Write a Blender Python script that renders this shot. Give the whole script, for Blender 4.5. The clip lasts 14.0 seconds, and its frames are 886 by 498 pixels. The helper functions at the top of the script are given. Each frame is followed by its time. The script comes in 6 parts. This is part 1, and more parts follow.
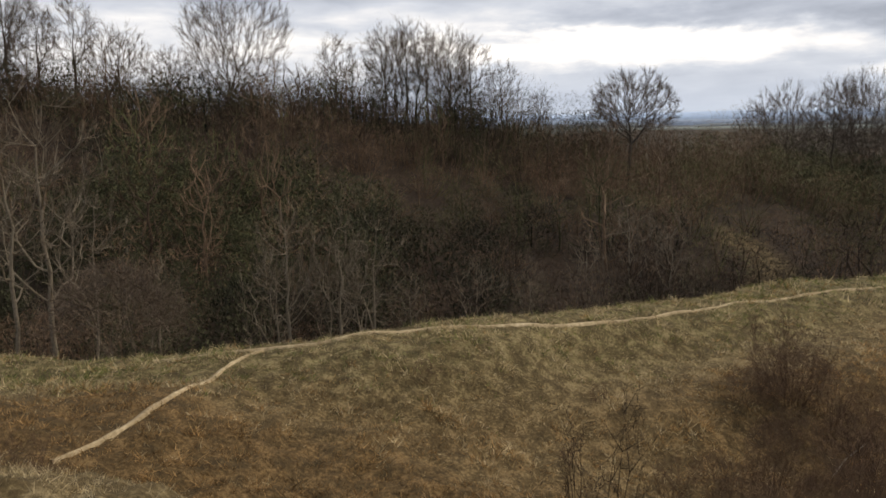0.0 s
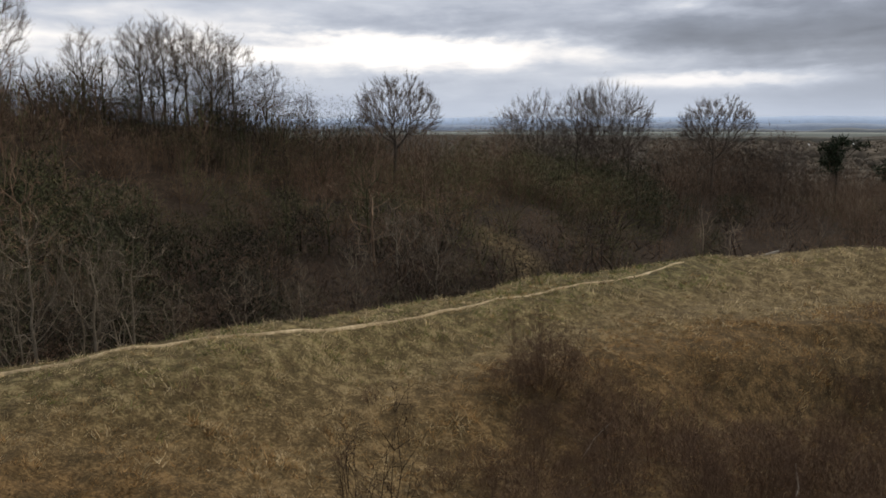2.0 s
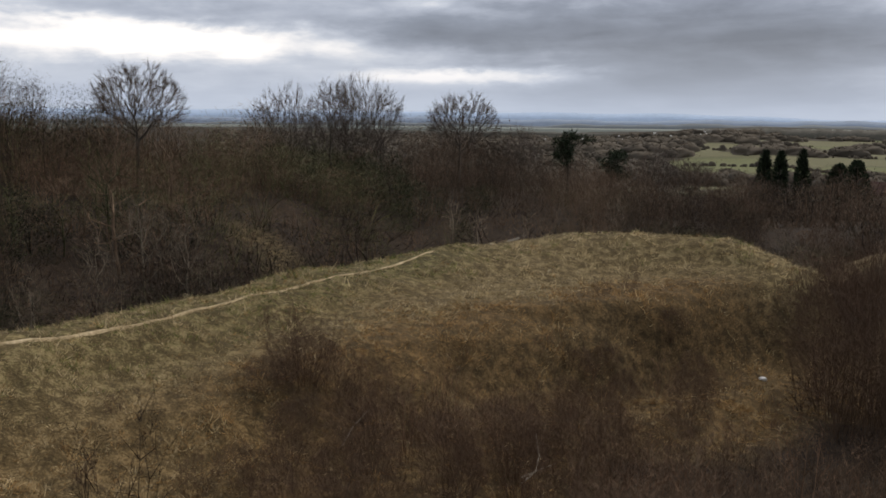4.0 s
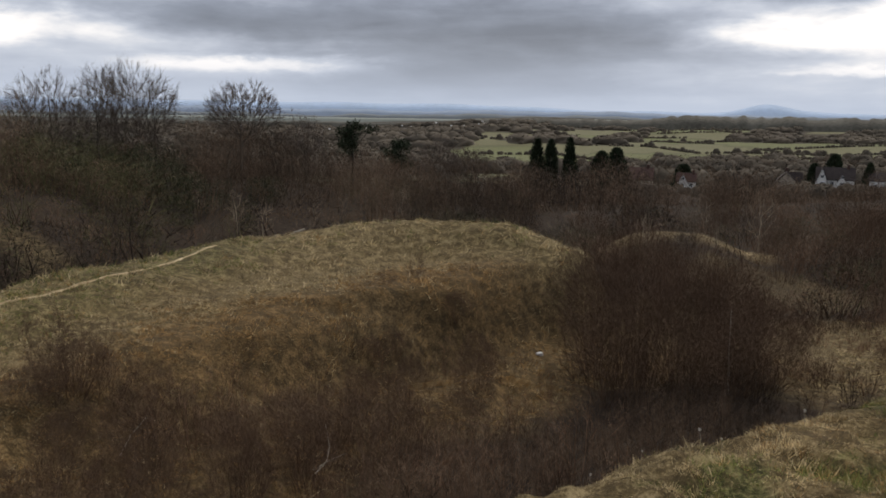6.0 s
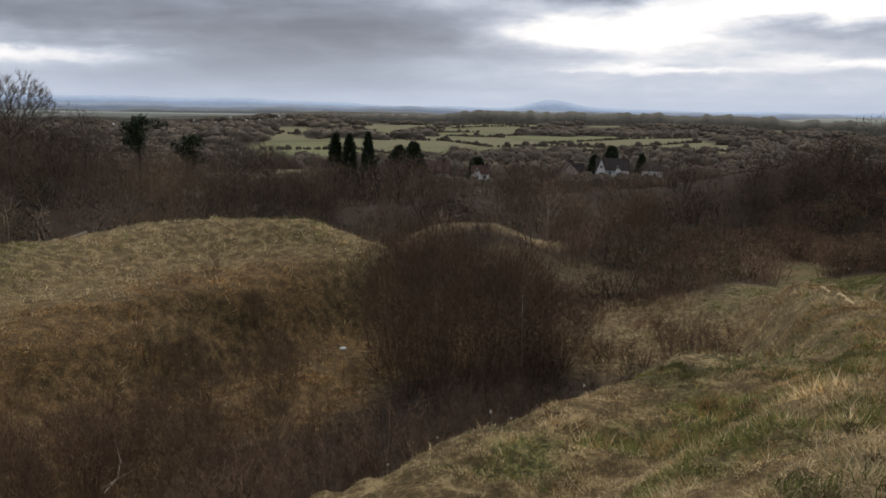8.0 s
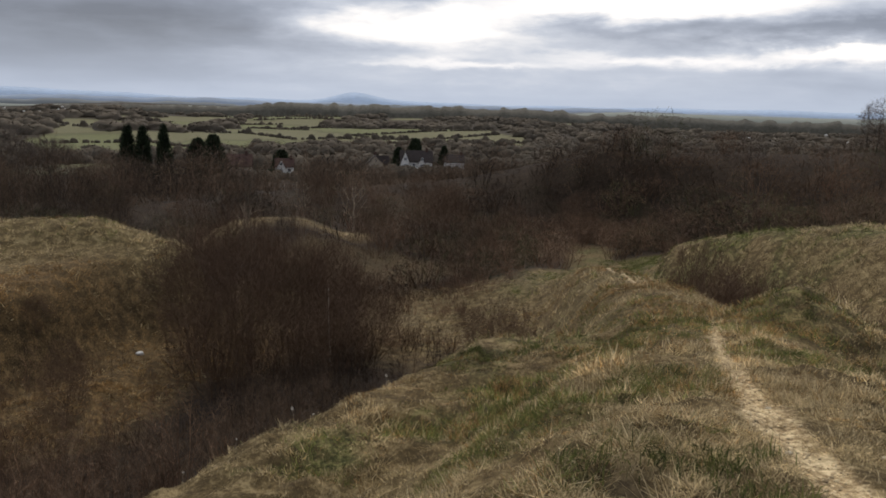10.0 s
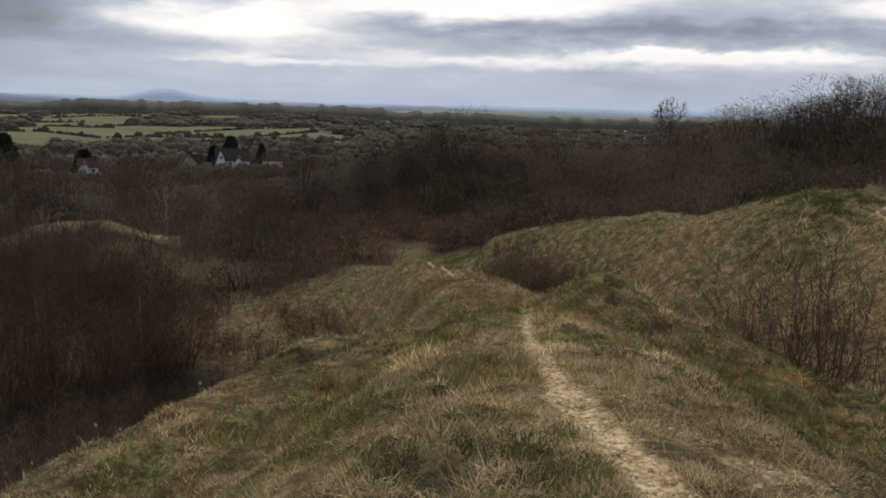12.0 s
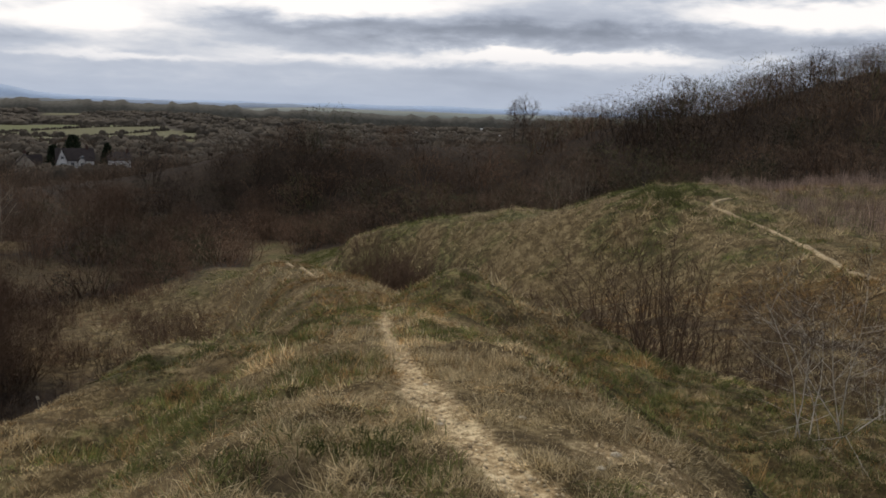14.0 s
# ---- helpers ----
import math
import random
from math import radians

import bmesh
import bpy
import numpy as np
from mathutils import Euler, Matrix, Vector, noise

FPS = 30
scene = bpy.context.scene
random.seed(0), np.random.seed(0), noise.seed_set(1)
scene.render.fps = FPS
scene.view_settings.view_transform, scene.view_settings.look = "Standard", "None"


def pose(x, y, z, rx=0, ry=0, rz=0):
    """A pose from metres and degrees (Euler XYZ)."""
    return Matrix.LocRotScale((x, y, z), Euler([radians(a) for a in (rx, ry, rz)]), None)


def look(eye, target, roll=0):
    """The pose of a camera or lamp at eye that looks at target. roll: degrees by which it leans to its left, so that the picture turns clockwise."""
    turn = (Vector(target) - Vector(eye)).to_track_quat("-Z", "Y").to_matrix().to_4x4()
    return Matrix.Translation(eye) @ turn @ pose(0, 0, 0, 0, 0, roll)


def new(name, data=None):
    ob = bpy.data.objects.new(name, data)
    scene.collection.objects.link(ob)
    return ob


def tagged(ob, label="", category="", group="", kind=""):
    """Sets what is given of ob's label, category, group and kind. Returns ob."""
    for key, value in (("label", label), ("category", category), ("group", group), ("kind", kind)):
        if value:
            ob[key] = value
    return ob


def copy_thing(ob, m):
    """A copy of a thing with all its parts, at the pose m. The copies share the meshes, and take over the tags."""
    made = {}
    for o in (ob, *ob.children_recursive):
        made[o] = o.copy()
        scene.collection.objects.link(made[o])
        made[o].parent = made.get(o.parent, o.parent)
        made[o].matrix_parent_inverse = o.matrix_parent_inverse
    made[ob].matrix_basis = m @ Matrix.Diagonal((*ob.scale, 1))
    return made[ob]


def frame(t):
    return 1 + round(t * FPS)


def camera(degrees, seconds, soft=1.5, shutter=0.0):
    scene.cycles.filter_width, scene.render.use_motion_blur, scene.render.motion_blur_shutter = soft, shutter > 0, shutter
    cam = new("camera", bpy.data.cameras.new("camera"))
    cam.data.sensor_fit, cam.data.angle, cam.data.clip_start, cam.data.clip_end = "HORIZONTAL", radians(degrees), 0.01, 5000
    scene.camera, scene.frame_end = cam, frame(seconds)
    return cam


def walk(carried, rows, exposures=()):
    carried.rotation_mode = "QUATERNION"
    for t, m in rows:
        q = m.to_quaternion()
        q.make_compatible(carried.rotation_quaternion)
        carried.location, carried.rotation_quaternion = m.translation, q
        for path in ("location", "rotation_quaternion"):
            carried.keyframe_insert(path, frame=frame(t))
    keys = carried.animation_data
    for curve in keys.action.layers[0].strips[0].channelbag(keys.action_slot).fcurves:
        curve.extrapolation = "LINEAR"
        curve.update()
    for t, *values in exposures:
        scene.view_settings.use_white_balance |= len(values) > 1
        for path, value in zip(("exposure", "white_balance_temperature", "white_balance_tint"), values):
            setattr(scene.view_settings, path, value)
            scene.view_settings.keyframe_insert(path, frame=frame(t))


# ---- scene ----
# seconds, eye x y z, azimuth clockwise from +y, pitch, lean to the right (degrees)
ROWS = [
    (0.0, 0.072, -0.012, 1.584, -3.49, -8.91, 1.07),
    (0.5, 0.074, -0.015, 1.593, 0.96, -8.86, 0.68),
    (1.0, 0.082, -0.004, 1.600, 4.80, -8.83, 0.47),
    (1.5, 0.106, -0.019, 1.603, 8.34, -8.82, 0.36),
    (2.0, 0.110, -0.025, 1.602, 12.48, -8.83, 0.20),
    (2.5, 0.133, -0.021, 1.600, 17.18, -8.89, 0.00),
    (3.0, 0.161, -0.045, 1.591, 21.17, -8.96, -0.15),
    (5.5, 0.345, -0.149, 1.598, 40.75, -9.66, -1.04),
    (6.0, 0.367, -0.164, 1.602, 43.97, -9.74, -0.91),
    (6.5, 0.402, -0.200, 1.601, 47.65, -9.71, -0.72),
    (7.0, 0.427, -0.228, 1.606, 51.32, -9.75, -0.72),
    (7.5, 0.445, -0.262, 1.612, 54.50, -9.86, -0.82),
    (8.0, 0.455, -0.287, 1.615, 57.73, -9.87, -1.10),
    (8.5, 0.495, -0.315, 1.609, 60.89, -9.91, -1.24),
    (9.0, 0.534, -0.344, 1.602, 64.43, -9.99, -1.38),
    (11.5, 0.625, -0.463, 1.605, 80.39, -9.97, -1.77),
    (12.0, 0.637, -0.498, 1.601, 83.46, -9.89, -1.81),
    (12.5, 0.635, -0.537, 1.601, 86.17, -9.78, -1.82),
    (13.0, 0.651, -0.550, 1.599, 88.64, -9.72, -1.94),
    (13.5, 0.657, -0.561, 1.599, 91.01, -9.74, -2.04),
    (14.0, 0.670, -0.581, 1.591, 93.12, -9.71, -2.01),
]


def aim(x, y, z, azimuth, pitch, lean):
    a, p = radians(azimuth), radians(pitch)
    way = Vector((math.sin(a) * math.cos(p), math.cos(a) * math.cos(p), math.sin(p)))
    return look(Vector((x, y, z)), Vector((x, y, z)) + 10 * way, -lean)


cam = camera(56.19, 14.0, soft=1.7)
walk(cam, [(row[0], aim(*row[1:])) for row in ROWS],
     [(t, ev, kelvin, 12.5) for t, ev, kelvin in ((0.0, 0.20, 7280), (1.0, 0.12, 7140), (2.0, 0.02, 7060), (3.0, -0.02, 7000), (5.5, 0.0, 6980), (7.0, 0.04, 6980), (9.0, 0.03, 6960),
                                                  (11.5, -0.15, 6880), (14.0, -0.19, 6840))])

# ---- world, sun ----
SUN_AZIMUTH, SUN_HEIGHT, SKY = 62.0, 48.0, 1.05
# breaks and heavy banks in the cloud: azimuth, height, width, depth in degrees, gain
BANKS = [(4, 4.3, 9, 1.2, 0.32), (15, 4.4, 7, 1.0, 0.36), (10, 6.3, 6, 0.7, -0.14), (-14, 3.6, 10, 1.6, 0.16), (-26, 5.5, 8, 3.0, 0.12), (31, 2.45, 6.5, 0.5, 0.36),
         (28, 5.3, 13, 1.5, -0.17), (47, 5.6, 15, 1.8, -0.36), (44, 2.2, 8, 1.3, -0.22), (30, 8.6, 6, 0.8, 0.20), (58.5, 8.0, 2.6, 0.7, 0.30), (68.5, 4.9, 7.0, 1.4, 0.40),
         (65, 7.9, 9, 0.75, -0.34), (84, 7.2, 12, 1.2, 0.44), (88, 4.0, 24, 2.6, 0.06), (83, 4.9, 11, 0.55, -0.14), (72, 2.55, 5.5, 0.25, 0.26), (87, 3.1, 9, 0.32, 0.24), (101, 3.5, 10, 0.40, 0.36),
         (101, 5.0, 11, 0.75, -0.19), (103, 8.4, 16, 0.6, -0.30), (116, 6.3, 9, 0.9, 0.42), (93, 1.9, 26, 0.7, -0.04), (57, 1.3, 14, 0.8, -0.06), (52, 3.4, 9, 1.6, -0.18), (119, 4.2, 9, 0.7, -0.10)]


def build_world():
    w = bpy.data.worlds.new("overcast_sky")
    scene.world = w
    w.use_nodes = True
    nt = w.node_tree
    nt.nodes.clear()
    N, L = nt.nodes.new, nt.links.new

    def m(op, a, b=None, c=None, clamp=False):
        n = N("ShaderNodeMath")
        n.operation, n.use_clamp = op, clamp
        for i, v in enumerate((a, b, c)):
            if v is None:
                continue
            if isinstance(v, (int, float)):
                n.inputs[i].default_value = v
            else:
                L(v, n.inputs[i])
        return n.outputs[0]

    def ramp(fac, stops, mode="EASE"):
        n = N("ShaderNodeValToRGB")
        n.color_ramp.interpolation = mode
        els = n.color_ramp.elements
        while len(els) < len(stops):
            els.new(0.5)
        for e, (p, col) in zip(els, stops):
            e.position, e.color = p, (*col, 1)
        L(fac, n.inputs[0])
        return n.outputs[0]

    def mix(fac, a, b):
        n = N("ShaderNodeMix")
        n.data_type = "RGBA"
        if isinstance(fac, (int, float)):
            n.inputs[0].default_value = fac
        else:
            L(fac, n.inputs[0])
        for i, v in ((6, a), (7, b)):
            if isinstance(v, tuple):
                n.inputs[i].default_value = (*v, 1)
            else:
                L(v, n.inputs[i])
        return n.outputs[2]

    tc = N("ShaderNodeTexCoord")
    sep = N("ShaderNodeSeparateXYZ")
    L(tc.outputs["Generated"], sep.inputs[0])
    x, y, z = sep.outputs
    up = m("MAXIMUM", z, 0.0)
    deep = m("ADD", up, 0.07)
    plane = N("ShaderNodeCombineXYZ")
    L(m("DIVIDE", x, deep), plane.inputs[0])
    L(m("DIVIDE", y, deep), plane.inputs[1])

    def cloud_noise(scale, shift, detail, rough, warp, where):
        mp = N("ShaderNodeMapping")
        mp.inputs["Location"].default_value = shift
        mp.inputs["Scale"].default_value = (scale, scale, scale)
        L(where.outputs[0], mp.inputs[0])
        n = N("ShaderNodeTexNoise")
        n.inputs["Scale"].default_value = 1.0
        n.inputs["Detail"].default_value = detail
        n.inputs["Roughness"].default_value = rough
        n.inputs["Distortion"].default_value = warp
        L(mp.outputs[0], n.inputs["Vector"])
        return n.outputs[0]

    az = m("MULTIPLY", m("ARCTAN2", x, y), 57.2958)
    el = m("MULTIPLY", m("ARCSINE", z), 57.2958)
    spot = N("ShaderNodeCombineXYZ")
    L(m("MULTIPLY", az, 0.15), spot.inputs[0])
    L(m("MULTIPLY", el, 0.46), spot.inputs[1])
    wide = N("ShaderNodeCombineXYZ")
    L(m("MULTIPLY", az, 0.055), wide.inputs[0])
    L(m("MULTIPLY", el, 0.40), wide.inputs[1])
    big = cloud_noise(0.34, (3.1, 1.7, 0.4), 4.0, 0.5, 0.4, plane)
    sheet = cloud_noise(1.0, (8.3, 4.1, 2.0), 5.0, 0.50, 0.35, wide)
    puff = cloud_noise(1.9, (1.3, 6.2, 5.0), 5.0, 0.55, 0.3, spot)
    body = m("ADD", m("MULTIPLY", big, 0.22), m("ADD", m("MULTIPLY", sheet, 0.56), m("MULTIPLY", puff, 0.22)))
    # the edges of banks and breaks billow
    free = m("DIVIDE", el, 4.0, clamp=True)
    sway = m("MULTIPLY", m("SUBTRACT", cloud_noise(0.8, (5.0, 9.0, 1.0), 5.0, 0.55, 0.2, spot), 0.5), 13.0)
    heave = m("MULTIPLY", m("MULTIPLY", m("SUBTRACT", cloud_noise(1.15, (2.0, 3.0, 7.0), 6.0, 0.60, 0.2, spot), 0.5), free), 3.2)
    az2, el2 = m("ADD", az, sway), m("ADD", el, heave)

    def bank(total, azimuth, height_, wide_, deep_, gain):
        """A break (gain above 0) or a heavy bank (below) in the cloud, at an azimuth and height in degrees."""
        a = m("DIVIDE", m("SUBTRACT", az2, azimuth), wide_)
        e = m("DIVIDE", m("SUBTRACT", el2, height_), deep_)
        q = m("ADD", m("MULTIPLY", a, a), m("MULTIPLY", e, e))
        g = m("EXPONENT", m("MULTIPLY", q, -0.9))
        return m("MULTIPLY_ADD", g, gain, total)

    for row in BANKS:
        body = bank(body, *row)
    tone = ramp(body, [(0.08, (0.165, 0.192, 0.252)), (0.30, (0.258, 0.302, 0.392)), (0.44, (0.402, 0.462, 0.578)), (0.55, (0.548, 0.614, 0.730)),
                       (0.66, (0.84, 0.875, 0.935)), (0.78, (1.12, 1.12, 1.13))], "LINEAR")
    sky = N("ShaderNodeTexSky")
    sky.sky_type, sky.sun_disc = "NISHITA", False
    sky.sun_elevation, sky.sun_rotation = radians(SUN_HEIGHT), radians(SUN_AZIMUTH)
    blue = N("ShaderNodeVectorMath")
    blue.operation = "SCALE"
    blue.inputs["Scale"].default_value = 0.10
    L(sky.outputs[0], blue.inputs[0])
    clouds = mix(0.94, blue.outputs[0], tone)
    # paler, bluer air low over the horizon
    low = m("SUBTRACT", 1.0, m("DIVIDE", up, 0.075), clamp=True)
    air = mix(m("MULTIPLY", low, 0.8), clouds, (0.475, 0.570, 0.725))
    bg = N("ShaderNodeBackground")
    L(air, bg.inputs[0])
    bg.inputs[1].default_value = SKY
    out = N("ShaderNodeOutputWorld")
    L(bg.outputs[0], out.inputs[0])


build_world()
sun = new("sun", bpy.data.lights.new("sun", "SUN"))
sun.data.energy, sun.data.angle, sun.data.color = 1.65, radians(8), (1.0, 0.905, 0.75)
_a, _e = radians(SUN_AZIMUTH), radians(SUN_HEIGHT)
sun.matrix_world = look(Vector((math.sin(_a) * math.cos(_e), math.cos(_a) * math.cos(_e), math.sin(_e))) * 200, (0, 0, 0))


# ---- materials ----
def node_set(name):
    mt = bpy.data.materials.new(name)
    mt.use_nodes = True
    nt = mt.node_tree
    return mt, nt, nt.nodes["Principled BSDF"]


def mottled(name, dark, light, rough=0.9, scale=3.0, fine=40.0, bump=0.3, per="none", spread=0.35, metal=0.0, third=None):
    """A surface between two colours, varied at two scales and, per object or per piece, at random."""
    mt, nt, bs = node_set(name)
    N, L = nt.nodes.new, nt.links.new
    co = N("ShaderNodeTexCoord")
    n1, n2 = N("ShaderNodeTexNoise"), N("ShaderNodeTexNoise")
    for n, s, d in ((n1, scale, 4.0), (n2, fine, 3.0)):
        n.inputs["Scale"].default_value, n.inputs["Detail"].default_value = s, d
        L(co.outputs["Object"], n.inputs["Vector"])
    add = N("ShaderNodeMath")
    add.operation = "ADD"
    L(n1.outputs[0], add.inputs[0])
    L(n2.outputs[0], add.inputs[1])
    half = N("ShaderNodeMath")
    half.operation = "MULTIPLY_ADD"
    half.inputs[1].default_value, half.inputs[2].default_value = 1.3, -0.8
    half.use_clamp = True
    L(add.outputs[0], half.inputs[0])
    fac = half.outputs[0]
    if per != "none":
        src = N("ShaderNodeNewGeometry").outputs["Random Per Island"] if per == "island" else N("ShaderNodeObjectInfo").outputs["Random"]
        mx = N("ShaderNodeMix")
        mx.inputs[0].default_value = spread
        L(fac, mx.inputs[2])
        L(src, mx.inputs[3])
        fac = mx.outputs[0]
    rp = N("ShaderNodeValToRGB")
    rp.color_ramp.elements[0].color, rp.color_ramp.elements[1].color = (*dark, 1), (*light, 1)
    if third:
        e = rp.color_ramp.elements.new(0.55)
        e.color = (*third, 1)
    L(fac, rp.inputs[0])
    col = rp.outputs[0]
    if per == "island":
        # each plant or tuft has a tone of its own, lifted by zone in grass
        at, plus, sc = N("ShaderNodeAttribute"), N("ShaderNodeMath"), N("ShaderNodeVectorMath")
        at.attribute_name = "tint"
        plus.operation, sc.operation = "ADD", "SCALE"
        plus.inputs[1].default_value = 1.0
        L(at.outputs["Fac"], plus.inputs[0])
        L(col, sc.inputs[0])
        L(plus.outputs[0], sc.inputs["Scale"])
        col = sc.outputs[0]
    L(col, bs.inputs["Base Color"])
    bs.inputs["Roughness"].default_value, bs.inputs["Metallic"].default_value = rough, metal
    bs.inputs["Specular IOR Level"].default_value = 0.25
    if bump:
        b = N("ShaderNodeBump")
        b.inputs["Strength"].default_value, b.inputs["Distance"].default_value = bump, 0.02
        L(n2.outputs[0], b.inputs["Height"])
        L(b.outputs[0], bs.inputs["Normal"])
    return mt


def let_through(mt, share):
    """Thin leaves: part of the light goes through them."""
    nt = mt.node_tree
    bs = nt.nodes["Principled BSDF"]
    src = bs.inputs["Base Color"].links[0].from_socket
    tr, mx = nt.nodes.new("ShaderNodeBsdfTranslucent"), nt.nodes.new("ShaderNodeMixShader")
    nt.links.new(src, tr.inputs[0])
    mx.inputs[0].default_value = share
    nt.links.new(bs.outputs[0], mx.inputs[1])
    nt.links.new(tr.outputs[0], mx.inputs[2])
    nt.links.new(mx.outputs[0], nt.nodes["Material Output"].inputs[0])


def ground_material():
    mt, nt, bs = node_set("hill_ground")
    N, L = nt.nodes.new, nt.links.new
    geo = N("ShaderNodeNewGeometry")

    def noise_at(scale, detail=5.0, rough=0.6):
        n = N("ShaderNodeTexNoise")
        n.inputs["Scale"].default_value, n.inputs["Detail"].default_value, n.inputs["Roughness"].default_value = scale, detail, rough
        L(geo.outputs["Position"], n.inputs["Vector"])
        return n.outputs[0]

    def ramp(fac, stops):
        n = N("ShaderNodeValToRGB")
        els = n.color_ramp.elements
        while len(els) < len(stops):
            els.new(0.5)
        for e, (p, col) in zip(els, stops):
            e.position, e.color = p, (*col, 1)
        L(fac, n.inputs[0])
        return n.outputs[0]

    def mix(fac, a, b):
        n = N("ShaderNodeMix")
        n.data_type = "RGBA"
        L(fac, n.inputs[0])
        L(a, n.inputs[6])
        L(b, n.inputs[7])
        return n.outputs[2]

    def attr(name, ragged=None, gain=0.0):
        """A cover's mask, its edge broken up by a noise where one is given."""
        n = N("ShaderNodeAttribute")
        n.attribute_name = name
        if ragged is None:
            return n.outputs["Fac"]
        off = N("ShaderNodeMath")
        off.operation = "SUBTRACT"
        off.inputs[1].default_value = 0.5
        L(ragged, off.inputs[0])
        on = N("ShaderNodeMath")
        on.operation = "MULTIPLY"
        L(n.outputs["Fac"], on.inputs[0])
        on.inputs[1].default_value = gain
        add = N("ShaderNodeMath")
        add.operation, add.use_clamp = "MULTIPLY_ADD", True
        L(off.outputs[0], add.inputs[0])
        L(on.outputs[0], add.inputs[1])
        L(n.outputs["Fac"], add.inputs[2])
        return add.outputs[0]

    coarse, mid, fine, patch = noise_at(0.35), noise_at(2.2, 6.0, 0.65), noise_at(14.0, 6.0, 0.7), noise_at(5.0, 5.0, 0.65)
    blend = N("ShaderNodeMath")
    blend.operation = "MULTIPLY_ADD"
    blend.inputs[1].default_value = 0.5
    L(mid, blend.inputs[0])
    half = N("ShaderNodeMath")
    half.operation = "MULTIPLY"
    half.inputs[1].default_value = 0.5
    L(fine, half.inputs[0])
    L(half.outputs[0], blend.inputs[2])
    v = blend.outputs[0]
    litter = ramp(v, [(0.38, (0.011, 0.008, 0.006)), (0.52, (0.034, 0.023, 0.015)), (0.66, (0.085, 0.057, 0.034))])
    straw = ramp(v, [(0.42, (0.068, 0.048, 0.022)), (0.5, (0.125, 0.090, 0.042)), (0.59, (0.29, 0.225, 0.118))])
    rusty = ramp(v, [(0.41, (0.040, 0.025, 0.011)), (0.5, (0.090, 0.055, 0.022)), (0.60, (0.22, 0.142, 0.063))])
    lush = ramp(v, [(0.42, (0.024, 0.025, 0.009)), (0.5, (0.080, 0.080, 0.029)), (0.59, (0.23, 0.215, 0.085))])
    earth = ramp(v, [(0.38, (0.17, 0.115, 0.060)), (0.49, (0.46, 0.335, 0.180)), (0.60, (0.80, 0.65, 0.40))])
    field = ramp(coarse, [(0.3, (0.120, 0.130, 0.060)), (0.7, (0.175, 0.182, 0.086))])
    arable = ramp(coarse, [(0.3, (0.135, 0.132, 0.072)), (0.7, (0.185, 0.176, 0.098))])
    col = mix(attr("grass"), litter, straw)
    col = mix(attr("rust", mid, 3.0), col, rusty)
    col = mix(attr("lush", patch, 5.0), col, lush)
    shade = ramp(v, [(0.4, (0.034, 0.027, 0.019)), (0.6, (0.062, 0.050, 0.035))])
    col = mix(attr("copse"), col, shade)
    col = mix(attr("pasture"), col, field)
    col = mix(attr("arable"), col, arable)
    col = mix(attr("bare", fine, 3.0), col, earth)
    L(col, bs.inputs["Base Color"])
    bs.inputs["Roughness"].default_value = 0.95
    bs.inputs["Specular IOR Level"].default_value = 0.15
    b = N("ShaderNodeBump")
    b.inputs["Strength"].default_value, b.inputs["Distance"].default_value = 0.6, 0.12
    L(v, b.inputs["Height"])
    L(b.outputs[0], bs.inputs["Normal"])
    return mt


GROUND = ground_material()
BARK = mottled("grey_brown_bark", (0.035, 0.028, 0.022), (0.12, 0.095, 0.07), scale=2.0, fine=25.0, bump=0.6)
TWIG = mottled("bare_twigs", (0.044, 0.029, 0.018), (0.160, 0.106, 0.066), per="island", spread=0.45, scale=0.6, bump=0)
TWIG_RED = mottled("reddish_twigs", (0.054, 0.033, 0.020), (0.180, 0.109, 0.065), per="island", spread=0.45, scale=0.6, bump=0)
TWIG_PALE = mottled("pale_twigs", (0.075, 0.058, 0.040), (0.25, 0.200, 0.140), per="island", spread=0.6, scale=0.6, bump=0)
TWIG_GREEN = mottled("green_budding_twigs", (0.024, 0.025, 0.011), (0.110, 0.105, 0.044), per="island", spread=0.6, scale=0.6, bump=0)
STALK = mottled("dead_stalks", (0.12, 0.080, 0.060), (0.50, 0.37, 0.285), per="island", spread=0.7, scale=0.6, bump=0)
PALE_BARK = mottled("pale_grey_bark", (0.10, 0.080, 0.055), (0.34, 0.28, 0.20), scale=1.5, fine=20.0, bump=0.3)
BIRCH = mottled("whitish_birch_bark", (0.32, 0.28, 0.22), (0.74, 0.68, 0.58), scale=3.0, fine=30.0, bump=0.3)
BRAMBLE = mottled("bramble_canes", (0.034, 0.024, 0.016), (0.175, 0.128, 0.090), per="island", spread=0.7, scale=0.6, bump=0)
CROWN = mottled("crown_twigs", (0.065, 0.051, 0.041), (0.20, 0.156, 0.122), per="island", spread=0.5, scale=0.6, bump=0)
IVY = mottled("ivy_leaves", (0.018, 0.019, 0.009), (0.060, 0.058, 0.027), per="island", spread=0.7, scale=1.0, bump=0)
NEEDLE = mottled("dark_evergreen", (0.010, 0.016, 0.008), (0.040, 0.055, 0.024), per="island", spread=0.7, scale=1.0, bump=0)
STRAW = mottled("dry_grass_blades", (0.085, 0.060, 0.029), (0.74, 0.61, 0.385), per="island", spread=0.85, scale=0.5, bump=0, third=(0.40, 0.320, 0.180))
RUSTY = mottled("rusty_dead_grass", (0.064, 0.036, 0.015), (0.55, 0.36, 0.16), per="island", spread=0.85, scale=0.5, bump=0, third=(0.26, 0.160, 0.070))
FRESH = mottled("green_grass_blades", (0.032, 0.044, 0.012), (0.24, 0.255, 0.088), per="island", spread=0.85, scale=0.5, bump=0)
